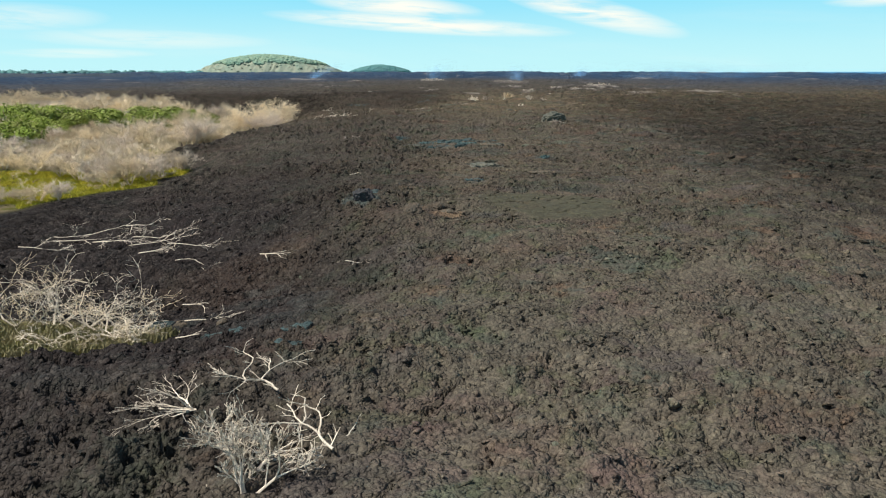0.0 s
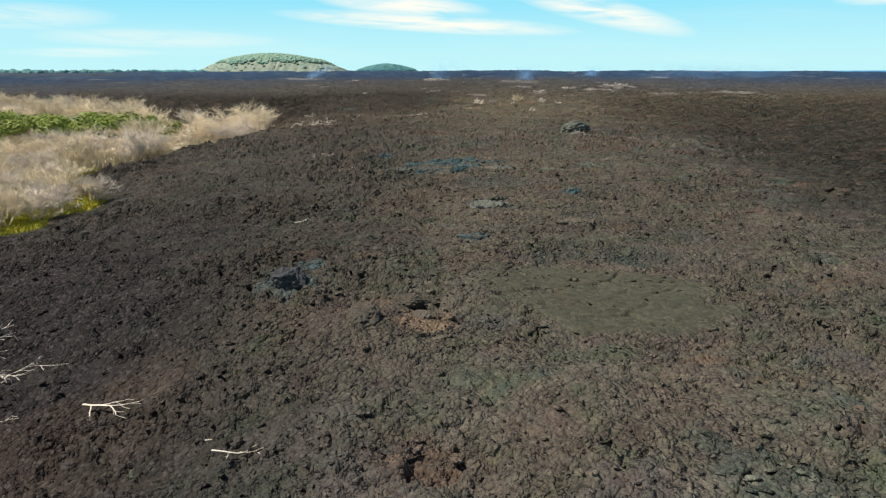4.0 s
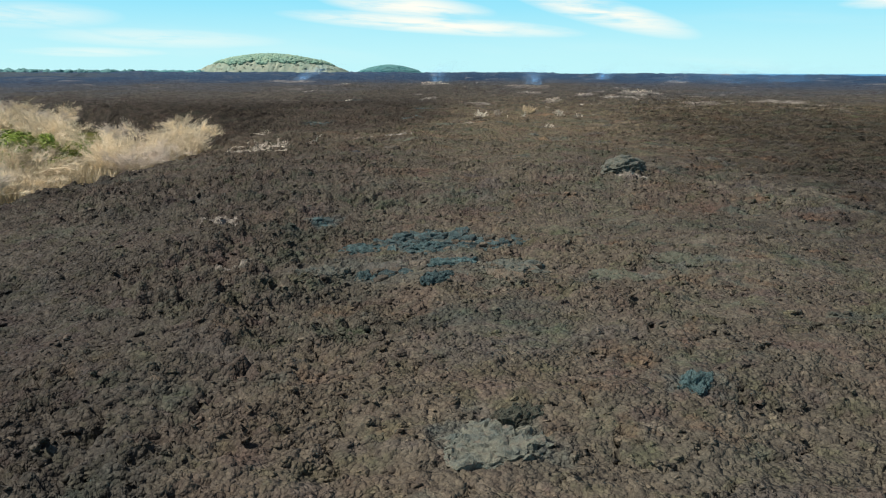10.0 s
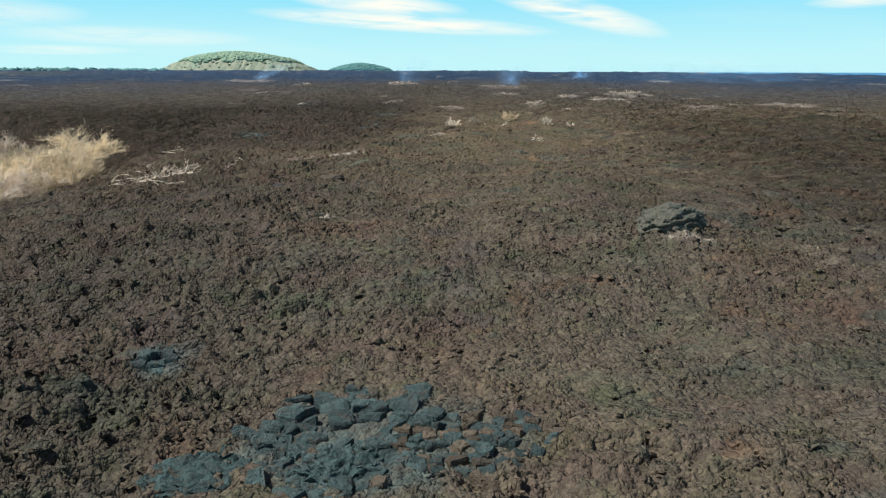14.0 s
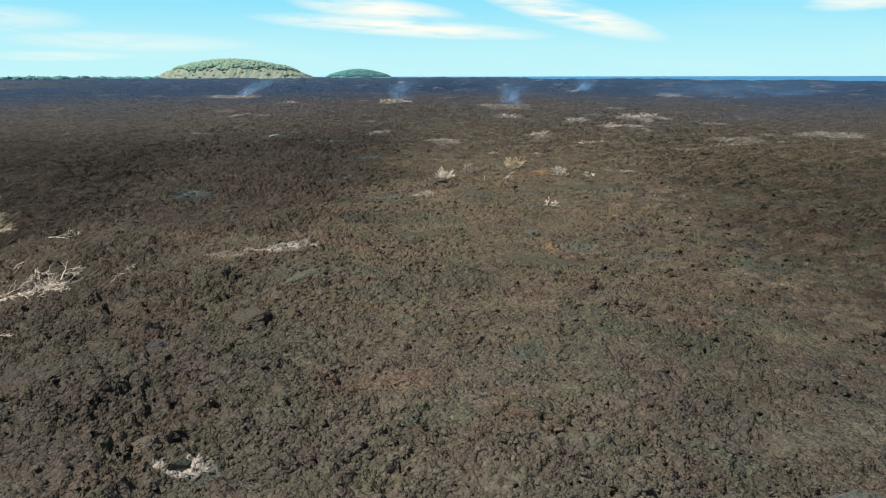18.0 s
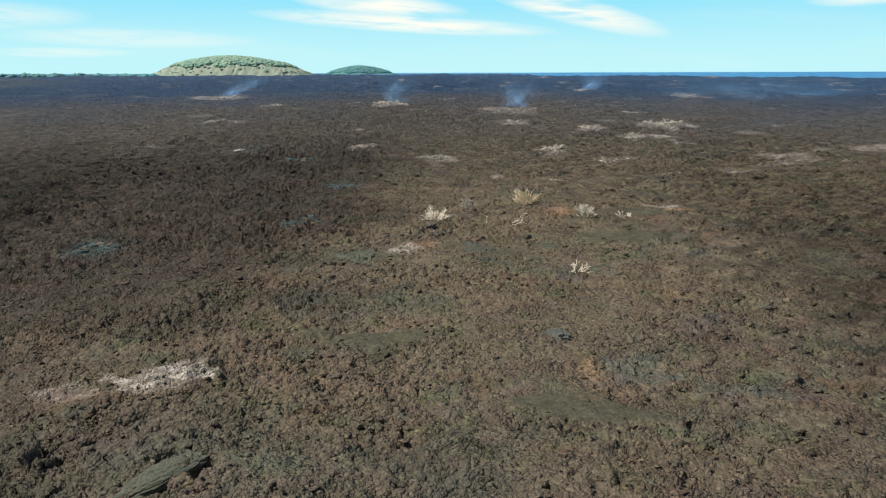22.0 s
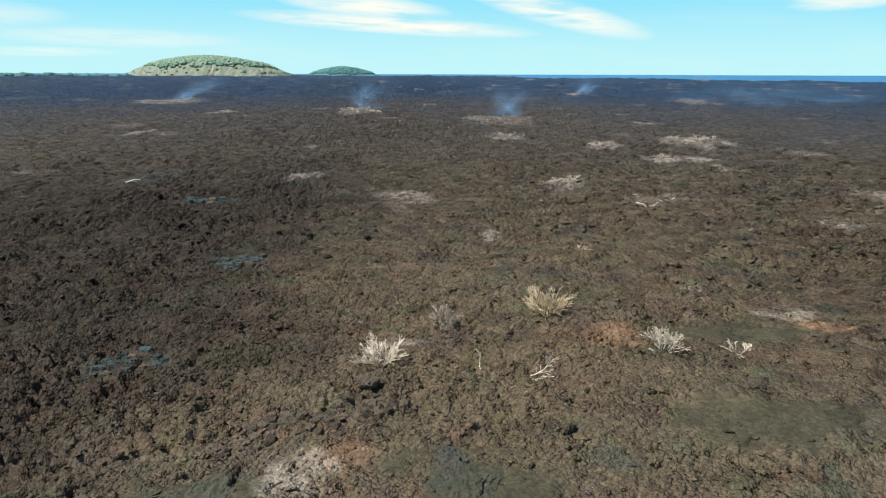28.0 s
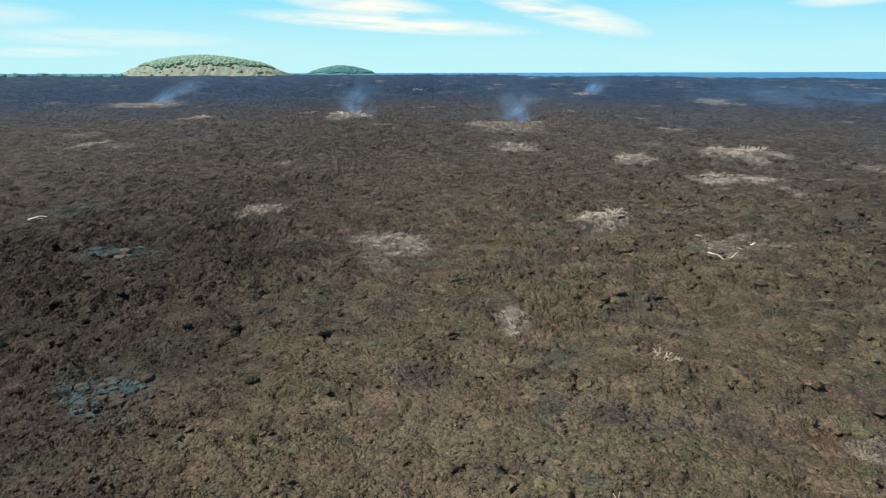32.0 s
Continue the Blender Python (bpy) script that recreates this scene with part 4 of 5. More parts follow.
def dead_shrub(seed, height, stems, levels, radius, lean, mat, label, spread=0.75, droop=0.02, splits=(2, 2, 3), fine=None, sink=0.15, way=None, category="dead shrub", sides=5):
    rng = random.Random(seed)
    thing = tagged(new("dead_shrub"), label, category)
    thin = ([], [])
    for k in range(stems):
        thick = ([], [])
        a = 2 * math.pi * (k + rng.uniform(-0.3, 0.3)) / stems
        d = Vector((math.cos(a) * lean, math.sin(a) * lean, 1)).normalized()
        if way:
            d = (Vector(way) + Vector((rng.gauss(0, 1), rng.gauss(0, 1), rng.gauss(0, 1))) * lean * 0.5).normalized()
        grow(rng, thick, thin, Vector((0.06 * math.cos(a), 0.06 * math.sin(a), -sink)), d, height * rng.uniform(0.38, 0.5), radius, 0, levels, spread, droop, splits, sides)
        ob_of("stem", list_mesh("stem", thick), mat, thing)
    tagged(ob_of("brushwood", list_mesh("brushwood", thin), fine or mat, thing), kind="stuff")
    return thing


def spray(thing, seed, count, length, mat):
    """Hair-fine dry twigs on the ends of a shrub's branches."""
    rng = np.random.default_rng(seed)
    brush = [c for c in thing.children if c.name.startswith("brushwood")][0].data
    co = np.array([v.co[:] for v in brush.vertices])
    p = co[rng.integers(0, len(co), count)] + rng.normal(0, 0.1, (count, 3))
    way = p * np.array([0.35, 0.35, 0.1]) + np.array([0, 0, 0.55]) + rng.normal(0, 0.45, (count, 3))
    way /= np.linalg.norm(way, axis=1, keepdims=True)
    side = np.cross(way, rng.normal(size=(count, 3)))
    side /= np.linalg.norm(side, axis=1, keepdims=True)
    q = p + way * (length * rng.uniform(0.4, 1.2, count))[:, None]
    v = np.stack([p - 0.010 * side, p + 0.010 * side, q], 1).reshape(-1, 3)
    tagged(ob_of("twig_spray", mesh_of("twig_spray", v, np.arange(3 * count).reshape(-1, 3), False), mat, thing), kind="stuff")


def put(thing, x, y, turn=0.0, size=1.0, dz=0.0, tilt=(0.0, 0.0), squash=1.0, thin=1.0):
    thing.matrix_basis = pose(x, y, land_at(x, y) + dz, tilt[0], tilt[1], turn) @ Matrix.Diagonal((size * thin, size, size * squash, 1))
    return thing


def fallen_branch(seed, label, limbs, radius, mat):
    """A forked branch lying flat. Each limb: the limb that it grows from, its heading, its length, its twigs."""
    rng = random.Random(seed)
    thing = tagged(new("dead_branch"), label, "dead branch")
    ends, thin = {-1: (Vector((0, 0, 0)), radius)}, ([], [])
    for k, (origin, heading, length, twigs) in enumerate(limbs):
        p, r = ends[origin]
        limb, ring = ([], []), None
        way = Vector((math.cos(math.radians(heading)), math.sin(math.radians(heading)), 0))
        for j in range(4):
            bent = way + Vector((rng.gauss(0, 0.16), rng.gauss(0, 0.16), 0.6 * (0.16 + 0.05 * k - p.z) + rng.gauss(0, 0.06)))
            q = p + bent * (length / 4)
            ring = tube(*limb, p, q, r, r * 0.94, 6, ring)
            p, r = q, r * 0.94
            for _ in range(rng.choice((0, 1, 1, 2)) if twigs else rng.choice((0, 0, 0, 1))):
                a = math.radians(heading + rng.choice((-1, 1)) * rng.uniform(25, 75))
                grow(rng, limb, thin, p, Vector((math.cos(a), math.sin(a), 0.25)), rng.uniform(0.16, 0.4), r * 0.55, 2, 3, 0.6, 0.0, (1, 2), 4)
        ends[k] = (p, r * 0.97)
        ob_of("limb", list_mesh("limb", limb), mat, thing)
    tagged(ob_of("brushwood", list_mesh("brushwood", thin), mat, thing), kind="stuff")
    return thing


# bleached trees at the edge of the flow
LEAST[0] = 0.008
put(dead_shrub(201, 1.35, 5, 5, 0.035, 0.8, M_WOOD_WHITE, "large bleached dead tree with dense fine twigs on black lava", 0.62, 0.0, (2, 2), way=(-0.5, 0.62, 0.42)), -2.55, 14.7, 0, 1.12)
put(dead_shrub(207, 1.6, 2, 3, 0.045, 0.3, M_WOOD_WHITE, "pale dead limb leaning out of a dead tree", 0.65, 0.01, way=(0.3, 0.7, 0.5)), -2.6, 15.4, 0, 0.9, squash=0.6)
put(dead_shrub(203, 2.4, 6, 3, 0.04, 0.75, M_WOOD_WHITE, "low white dead bush fallen over on dark lava", 0.5, 0.0, (2, 2), way=(-0.95, -0.05, 0.2)), -4.7, 18.4, 0, 0.8, 0.12, squash=0.45)
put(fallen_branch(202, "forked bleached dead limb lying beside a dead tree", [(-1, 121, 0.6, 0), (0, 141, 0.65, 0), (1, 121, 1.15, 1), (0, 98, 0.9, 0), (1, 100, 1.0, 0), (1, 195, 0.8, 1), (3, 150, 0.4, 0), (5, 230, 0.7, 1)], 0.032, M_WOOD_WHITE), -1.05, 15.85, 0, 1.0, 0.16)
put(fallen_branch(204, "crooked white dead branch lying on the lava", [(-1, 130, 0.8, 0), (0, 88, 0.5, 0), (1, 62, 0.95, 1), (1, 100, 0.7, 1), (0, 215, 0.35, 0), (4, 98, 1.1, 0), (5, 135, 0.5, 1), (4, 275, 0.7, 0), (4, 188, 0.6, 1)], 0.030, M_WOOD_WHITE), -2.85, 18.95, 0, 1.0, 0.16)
put(dead_shrub(205, 0.9, 1, 2, 0.03, 0.2, M_WOOD_WHITE, "short pale dead stick lying on rubble", 0.5, 0.02, (1, 1)), -1.1, 16.6, 30, tilt=(0, 84))
put(dead_shrub(206, 0.8, 1, 2, 0.022, 0.2, M_WOOD_WHITE, "thin pale dead twig standing in rubble", 0.5, 0.02, (1, 1)), -1.75, 15.6, 30, tilt=(0, 40))

# the tangle on the grassy islet
for k, (x, y, h, n, t) in enumerate([(-9.8, 26.4, 3.3, 4, 10), (-11.0, 27.0, 3.4, 4, 80), (-8.6, 26.0, 2.4, 3, 150), (-13.0, 26.8, 3.2, 4, 200), (-9.0, 25.2, 1.5, 3, 250), (-11.2, 25.2, 1.6, 3, 300), (-14.6, 26.6, 2.8, 3, 40), (-12.2, 27.4, 3.0, 3, 120)]):
    put(dead_shrub(220 + k, h, n, 4, 0.045, 0.8, M_WOOD_WHITE, "bleached tangled dead shrub standing in dry grass", 0.9, 0.02, (1, 2, 2), M_WOOD_WHITE if k % 3 else M_WOOD_TAN), x - 1.3, y + 1.6, t, 0.95, squash=0.75)
LOGS = [(-7.7, 26.9, 2.2, 8), (-7.2, 24.6, 1.6, 25), (-6.9, 34.1, 2.0, -20), (-2.8, 30.9, 1.3, 12), (-3.45, 32.0, 1.2, 4), (-10.6, 34.2, 2.2, 4), (-12.4, 34.8, 2.6, 12), (-13.6, 37.3, 3.2, -8), (-16.3, 38.0, 3.0, 6), (-15.0, 36.2, 2.6, 14),
        (-8.4, 28.6, 1.8, -6), (-18.0, 38.5, 3.0, -14), (-14.8, 39.2, 3.2, -20), (-13.2, 35.8, 3.4, 24), (-16.8, 36.6, 3.2, 10), (-11.6, 36.0, 2.8, -16), (-17.4, 34.4, 3.0, 20), (-5.6, 53.0, 0.9, 20), (-19.6, 124.6, 2.8, 14), (-18.0, 113.2, 1.8, 12), (-14.4, 107.6, 1.9, 5), (-16.6, 107.0, 1.4, -4), (-12.9, 106.0, 1.2, -20)]
for k, (x, y, length, turn) in enumerate(LOGS):
    ob = dead_shrub(260 + k, length * 0.95, 1, 2 + 2 * (length > 2), 0.045 if length > 1.5 else 0.03, 0.15, M_WOOD_WHITE, "bleached dead branch lying on dark lava rubble", 0.8, 0.0, (1, 1, 2), category="dead branch")
    ob.name = "dead_branch"
    away = 1.07 if y < 45 else 1.0                  # the hollow floor lies a little deeper
    put(ob, 1.5 + (x - 1.5) * away, 1.2 + (y - 1.2) * away, turn, 1.0, 0.22, (0, 86), 1.0, 0.5)
# wood pile washed against the flow
for k in range(46):
    r = random.Random(300 + k)
    ob = dead_shrub(310 + k, r.uniform(0.8, 1.7), 1, 3, 0.032, 0.3, M_WOOD_GREY if k % 3 else M_WOOD_WHITE, "grey dead branch in a heap of driftwood on lava", 0.8, 0.0, (1, 2), category="dead branch")
    ob.name = "dead_branch"
    tagged(ob, group="driftwood heap")
    put(ob, -16.6 + r.gauss(0, 1.3), 115.6 + r.gauss(0, 1.9), r.uniform(-90, 90), 1.2, 0.2, (0, r.uniform(62, 95)), 1.0, 0.7)

LEAST[0] = 0.008
# bushes killed in place out on the flow
put(dead_shrub(401, 1.0, 14, 3, 0.012, 0.95, M_WOOD_WHITE, "dome-shaped bleached dead bush rooted in brown rubble", 0.5, -0.01, (2, 2), M_WOOD_WHITE), 3.7, 147.9, 10, 1.05)
put(dead_shrub(402, 0.75, 6, 4, 0.014, 0.7, M_WOOD_GREY, "thin dry grass-like dead bush with upright twigs", 0.35, -0.03, (2, 3)), 5.9, 151.9, 60)
put(dead_shrub(403, 1.2, 16, 3, 0.011, 1.0, M_STRAW, "broad straw-coloured dead bush with fan of upright twigs", 0.35, -0.02, (2, 2, 3), M_STRAW), 10.1, 152.6, 30, 0.92)
put(dead_shrub(404, 0.9, 9, 4, 0.014, 0.95, M_WOOD_WHITE, "white dead bush fanning out over ochre lava", 0.5, -0.01, (2, 2)), 13.75, 148.6, 0, 1.0, 0, (0, 14))
put(dead_shrub(405, 0.9, 2, 3, 0.025, 0.4, M_WOOD_WHITE, "crooked white dead branch lying on brown lava", 0.7, 0.02, (2, 2)), 8.8, 146.2, 10, 1.0, 0.12, (0, 86))
put(dead_shrub(406, 1.3, 1, 2, 0.03, 0.3, M_WOOD_WHITE, "thin white dead stick leaning in lava rubble", 0.5, 0.0, (1, 2)), 7.1, 147.2, 100, 1.0, 0.05, (0, 66))
put(dead_shrub(407, 0.8, 4, 3, 0.03, 0.9, M_WOOD_WHITE, "small white dead bush stump on smooth lava", 0.5, 0.0, (2, 2)), 11.2, 136.0, 0)
put(dead_shrub(408, 0.55, 6, 3, 0.012, 0.9, M_WOOD_GREY, "low pale dead bush on grey rubble", 0.5, -0.01, (2, 2)), 13.6, 163.5, 0)
put(dead_shrub(409, 0.6, 4, 3, 0.028, 0.9, M_WOOD_GREY, "low grey dead bush on brown rubble", 0.5, -0.01, (2, 3)), 16.5, 148.5, 0)
put(dead_shrub(410, 1.0, 1, 2, 0.04, 0.2, M_WOOD_GREY, "weathered grey log lying on smooth lava", 0.3, 0.0, (1, 1), category="dead branch"), 9.6, 137.2, 80, 1.2, 0.1, (0, 86))
for k, (x, y, length, turn) in enumerate([(21.8, 185.2, 2.0, 12), (20.6, 179.4, 1.8, -30), (22.6, 180.6, 2.2, 5), (21.4, 179.0, 1.3, 35), (23.6, 182.0, 1.5, 15), (-20.5, 190, 1.6, 0), (-36.4, 240, 2.2, 15)]):
    ob = dead_shrub(430 + k, length * 1.0, 1, 1, 0.06, 0.15, M_WOOD_WHITE, "bleached dead limb lying on pale crusted lava", 0.5, 0.0, (1, 2), category="dead branch")
    ob.name = "dead_branch"
    put(ob, x, y, turn, 1.0, 0.15, (0, 88))
shapes = [dead_shrub(450 + k, 0.75, 5, 3, 0.03, 1.0, M_WOOD_WHITE, "low bleached dead bush on pale crusted lava", 0.5, -0.01, (2, 3)) for k in range(3)]
for k, (x, y, s) in enumerate([(36.5, 224, 1.2), (39, 222, 1.5), (41.2, 224.5, 1.3), (37.6, 220.5, 1.0), (30, 206, 1.0), (33.4, 205.5, 1.1), (-7.5, 283, 1.6), (-9.5, 280, 1.3), (-11, 284, 1.5), (-5.5, 279, 1.2), (-34.5, 281, 1.4), (17.4, 188.4, 0.8), (16, 188, 0.7), (26.4, 222, 1.0)]):
    m = pose(x, y, land_at(x, y), 0, 0, 77 * k) @ Matrix.Diagonal((s, s, 0.7 * s, 1))
    if k < 3:
        shapes[k].matrix_basis = m
    else:
        copy_thing(shapes[k % 3], m)


# ---------------------------------------------------------------- the hollow: dead thicket, green scrub, grass
def thicket_places(seed, count, gap):
    rng = random.Random(seed)
    out = []
    tries = 0
    while len(out) < count and tries < 40000:
        tries += 1
        y = 50 + 150 * rng.random() ** 1.35
        x = rng.uniform(-26 - 0.62 * y, -20)
        d = float(inside_distance(np.array([x]), np.array([y]), HOLLOW)[0])
        if d > 0.2:
            continue
        # a strip of bare grass at the near end
        if y < 68 and x > -48:
            continue
        if math.hypot((x + 29) / 3, (y - 83.5) / 2.5) < 1:
            continue
        if math.hypot((x + 58) / 21, (y - 116) / 5) < 1 and rng.random() < 0.85:
            continue
        g = gap * (1 + (y - 50) / 130)
        if all((x - a) ** 2 + (y - b) ** 2 > g * g for a, b in out):
            out.append((x, y))
    return out


LEAST[0] = 0.012
kinds = []
for k in range(7):
    tan = k % 3 != 2
    kinds.append(dead_shrub(500 + k, 3.5, 5, 4, 0.05, 0.55, M_WOOD_TAN if tan else M_WOOD_GREY,
                            "straw-coloured dead shrub in a dense dry thicket" if tan else "grey-brown dead shrub in a dense dry thicket", 0.6, -0.012, (1, 2, 2), sides=3))
    tagged(kinds[-1], group="dead thicket")
    spray(kinds[-1], 560 + k, 3600, 0.55, M_WOOD_TAN if tan else M_WOOD_GREY)
places = thicket_places(7, 245, 1.95)
places += [(-27.6, 52.6), (-29.6, 53.0), (-26.2, 52.4), (-25.1, 52.9), (-28.8, 51.6)]
# the thicket's edge comes forward along the lava
places += [(-24.2, 58.8), (-23.6, 60.8), (-25.4, 60.6), (-23.0, 62.8), (-24.8, 62.9), (-26.9, 61.9), (-22.8, 65.0), (-26.4, 64.9), (-28.7, 63.2), (-30.8, 64.6), (-28.6, 66.4), (-33.6, 65.6), (-24.4, 66.4)]
for k, (x, y) in enumerate(places):
    r = random.Random(k)
    s = r.uniform(0.85, 1.25) * (0.38 if y < 57 else 0.66 if y < 85 else 0.62 if y < 113 and x < -36 else 1.0)
    which = k % 7 if y > 84 else (2, 5, 1, 2, 5, 3, 0)[k % 7]
    m = pose(x, y, land_at(x, y), 0, 0, r.uniform(0, 360)) @ Matrix.Diagonal((1.25 * s, 1.25 * s, s, 1))
    if k < 7:
        kinds[k].matrix_basis = m
    else:
        copy_thing(kinds[which], m)


def leafy(seed, leaves, size, label, leaf=0.16):
    """A scrambling bush of separate leaves on thin stems."""
    rng = random.Random(seed)
    thing = tagged(new("green_bush"), label, "bush", group="green scrub")
    thick, thin = ([], []), ([], [])
    for k in range(5):
        a = k * 1.257
        grow(rng, thick, thin, Vector((0, 0, -0.1)), Vector((math.cos(a) * 0.7, math.sin(a) * 0.7, 1)).normalized(), 0.5 * size, 0.04, 0, 2, 0.8, 0, (2, 2))
    ob_of("stems", list_mesh("stems", (thick[0] + thin[0], thick[1] + [tuple(i + len(thick[0]) for i in f) for f in thin[1]])), M_WOOD_GREY, thing)
    vs, fs = [], []
    hubs = [(rng.uniform(-1, 1) * size, rng.uniform(-1, 1) * size, rng.uniform(0.15, 0.8) * size, rng.uniform(0.25, 0.55) * size) for _ in range(14)]
    for _ in range(leaves):
        hx, hy, hz, hr = rng.choice(hubs)
        d = Vector((rng.gauss(0, 1), rng.gauss(0, 1), rng.gauss(0, 1))).normalized() * hr * rng.uniform(0.6, 1)
        c = Vector((hx, hy, hz * 0.9)) + d * 0.8
        if c.z < 0.02:
            continue
        n = (d.normalized() + Vector((rng.gauss(0, 0.5), rng.gauss(0, 0.5), 0.4 + rng.gauss(0, 0.4)))).normalized()
        a = n.orthogonal().normalized() * leaf * rng.uniform(0.6, 1.3)
        b = n.cross(a.normalized()) * leaf * rng.uniform(0.35, 0.7)
        k = len(vs)
        vs += [c - a, c + b, c + a, c - b]
        fs.append((k, k + 1, k + 2, k + 3))
    ob_of("leaves", list_mesh("leaves", (vs, fs)), M_LEAF, thing)
    return thing


bushes = [leafy(600 + k, 5200, 1.7, "bright green leafy scrub growing among dead shrubs", 0.08) for k in range(3)]
spots = []
r = random.Random(66)
for cx, cy, n, sx, sy in ((-63, 116, 27, 9, 2.6), (-43, 116, 5, 3, 1.2), (-50, 86, 4, 3, 2.0), (-66, 106, 12, 8, 2.0), (-74, 130, 5, 6, 3)):
    for _ in range(n):
        spots.append((cx + r.gauss(0, sx), cy + r.gauss(0, sy), r.uniform(0.8, 1.25)))
for k, (x, y, s) in enumerate(spots):
    m = pose(x, y, land_at(x, y), 0, 0, 50 * k) @ Matrix.Diagonal((1.5 * s, 1.3 * s, 1.22 * s, 1))
    if k < 3:
        bushes[k].matrix_basis = m
    else:
        copy_thing(bushes[k % 3], m)


def grass(name, seed, count, box, mat, height, label, test):
    """Blades in tufts."""
    rng = np.random.default_rng(seed)
    tx, ty = rng.uniform(box[0], box[1], count // 14), rng.uniform(box[2], box[3], count // 14)
    x = (tx[:, None] + rng.normal(0, 0.22, (len(tx), 14))).ravel()
    y = (ty[:, None] + rng.normal(0, 0.22, (len(ty), 14))).ravel()
    keep = test(x, y)
    x, y = x[keep], y[keep]
    n = len(x)
    z = land(x, y)
    a, h = rng.uniform(0, 6.28, n), height * rng.uniform(0.5, 1.2, n)
    w = 0.035
    lean = rng.normal(0, 0.35, (n, 2)) * h[:, None]
    p0 = np.stack([x - w * np.cos(a), y - w * np.sin(a), z - 0.03], -1)
    p1 = np.stack([x + w * np.cos(a), y + w * np.sin(a), z - 0.03], -1)
    m0 = np.stack([x + 0.35 * lean[:, 0] - 0.7 * w * np.cos(a), y + 0.35 * lean[:, 1] - 0.7 * w * np.sin(a), z + 0.6 * h], -1)
    m1 = np.stack([x + 0.35 * lean[:, 0] + 0.7 * w * np.cos(a), y + 0.35 * lean[:, 1] + 0.7 * w * np.sin(a), z + 0.6 * h], -1)
    tip = np.stack([x + lean[:, 0], y + lean[:, 1], z + h], -1)
    v = np.stack([p0, p1, m0, m1, tip], 1).reshape(-1, 3)
    t = np.array([(0, 1, 3), (0, 3, 2), (2, 3, 4)])
    f = (t[None] + (np.arange(n) * 5)[:, None, None]).reshape(-1, 3)
    return tagged(ob_of(name, mesh_of(name, v, f, False), mat), label, "grass", kind="stuff")


in_hollow = lambda x, y: hollow_distance(x, y)[0] < -0.2
on_islet = lambda x, y: hollow_distance(x, y)[1] < 0.1
grass("grass", 71, 110000, (-46, -20, 46, 72), M_GRASS, 0.13, "yellow-green grass in the hollow beside the lava", lambda x, y: in_hollow(x, y) & (fbm(x / 5, y / 5, 2, 72) > 0.30))
grass("grass", 75, 26000, (-34, -26, 76, 90), M_GRASS, 0.5, "yellow-green grass at the foot of dead shrubs", lambda x, y: in_hollow(x, y) & (fbm(x / 3, y / 3, 2, 72) > 0.42))
grass("dry_grass", 73, 110000, (-62, -20, 46, 132), M_GRASS_DRY, 1.2, "dry straw-coloured grass under dead shrubs", lambda x, y: in_hollow(x, y) & ((y > 67 + 3 * vnoise(x / 3, y / 3, 76)) | (x < -48)))
grass("dry_grass", 74, 16000, (-17, -6.5, 21.5, 28.5), M_GRASS_ISLET, 0.24, "dry olive grass on an islet in the lava", on_islet)


# ---------------------------------------------------------------- slabs and blocks of the crust
def cell(seeds, k):
    """The outline of the cell of point k among its neighbours."""
    cx, cy = seeds[k]
    poly = [(cx - 2, cy - 2), (cx + 2, cy - 2), (cx + 2, cy + 2), (cx - 2, cy + 2)]
    for j, (ox, oy) in enumerate(seeds):
        if j == k or abs(ox - cx) > 3 or abs(oy - cy) > 3:
            continue
        mx, my, nx, ny = (cx + ox) / 2, (cy + oy) / 2, ox - cx, oy - cy
        side = lambda p: (p[0] - mx) * nx + (p[1] - my) * ny
        out = []
        for a, b in zip(poly, poly[1:] + poly[:1]):
            sa, sb = side(a), side(b)
            if sa <= 0:
                out.append(a)
            if (sa < 0) != (sb < 0):
                u = sa / (sa - sb)
                out.append((a[0] + u * (b[0] - a[0]), a[1] + u * (b[1] - a[1])))
        poly = out
        if len(poly) < 3:
            return []
    return poly


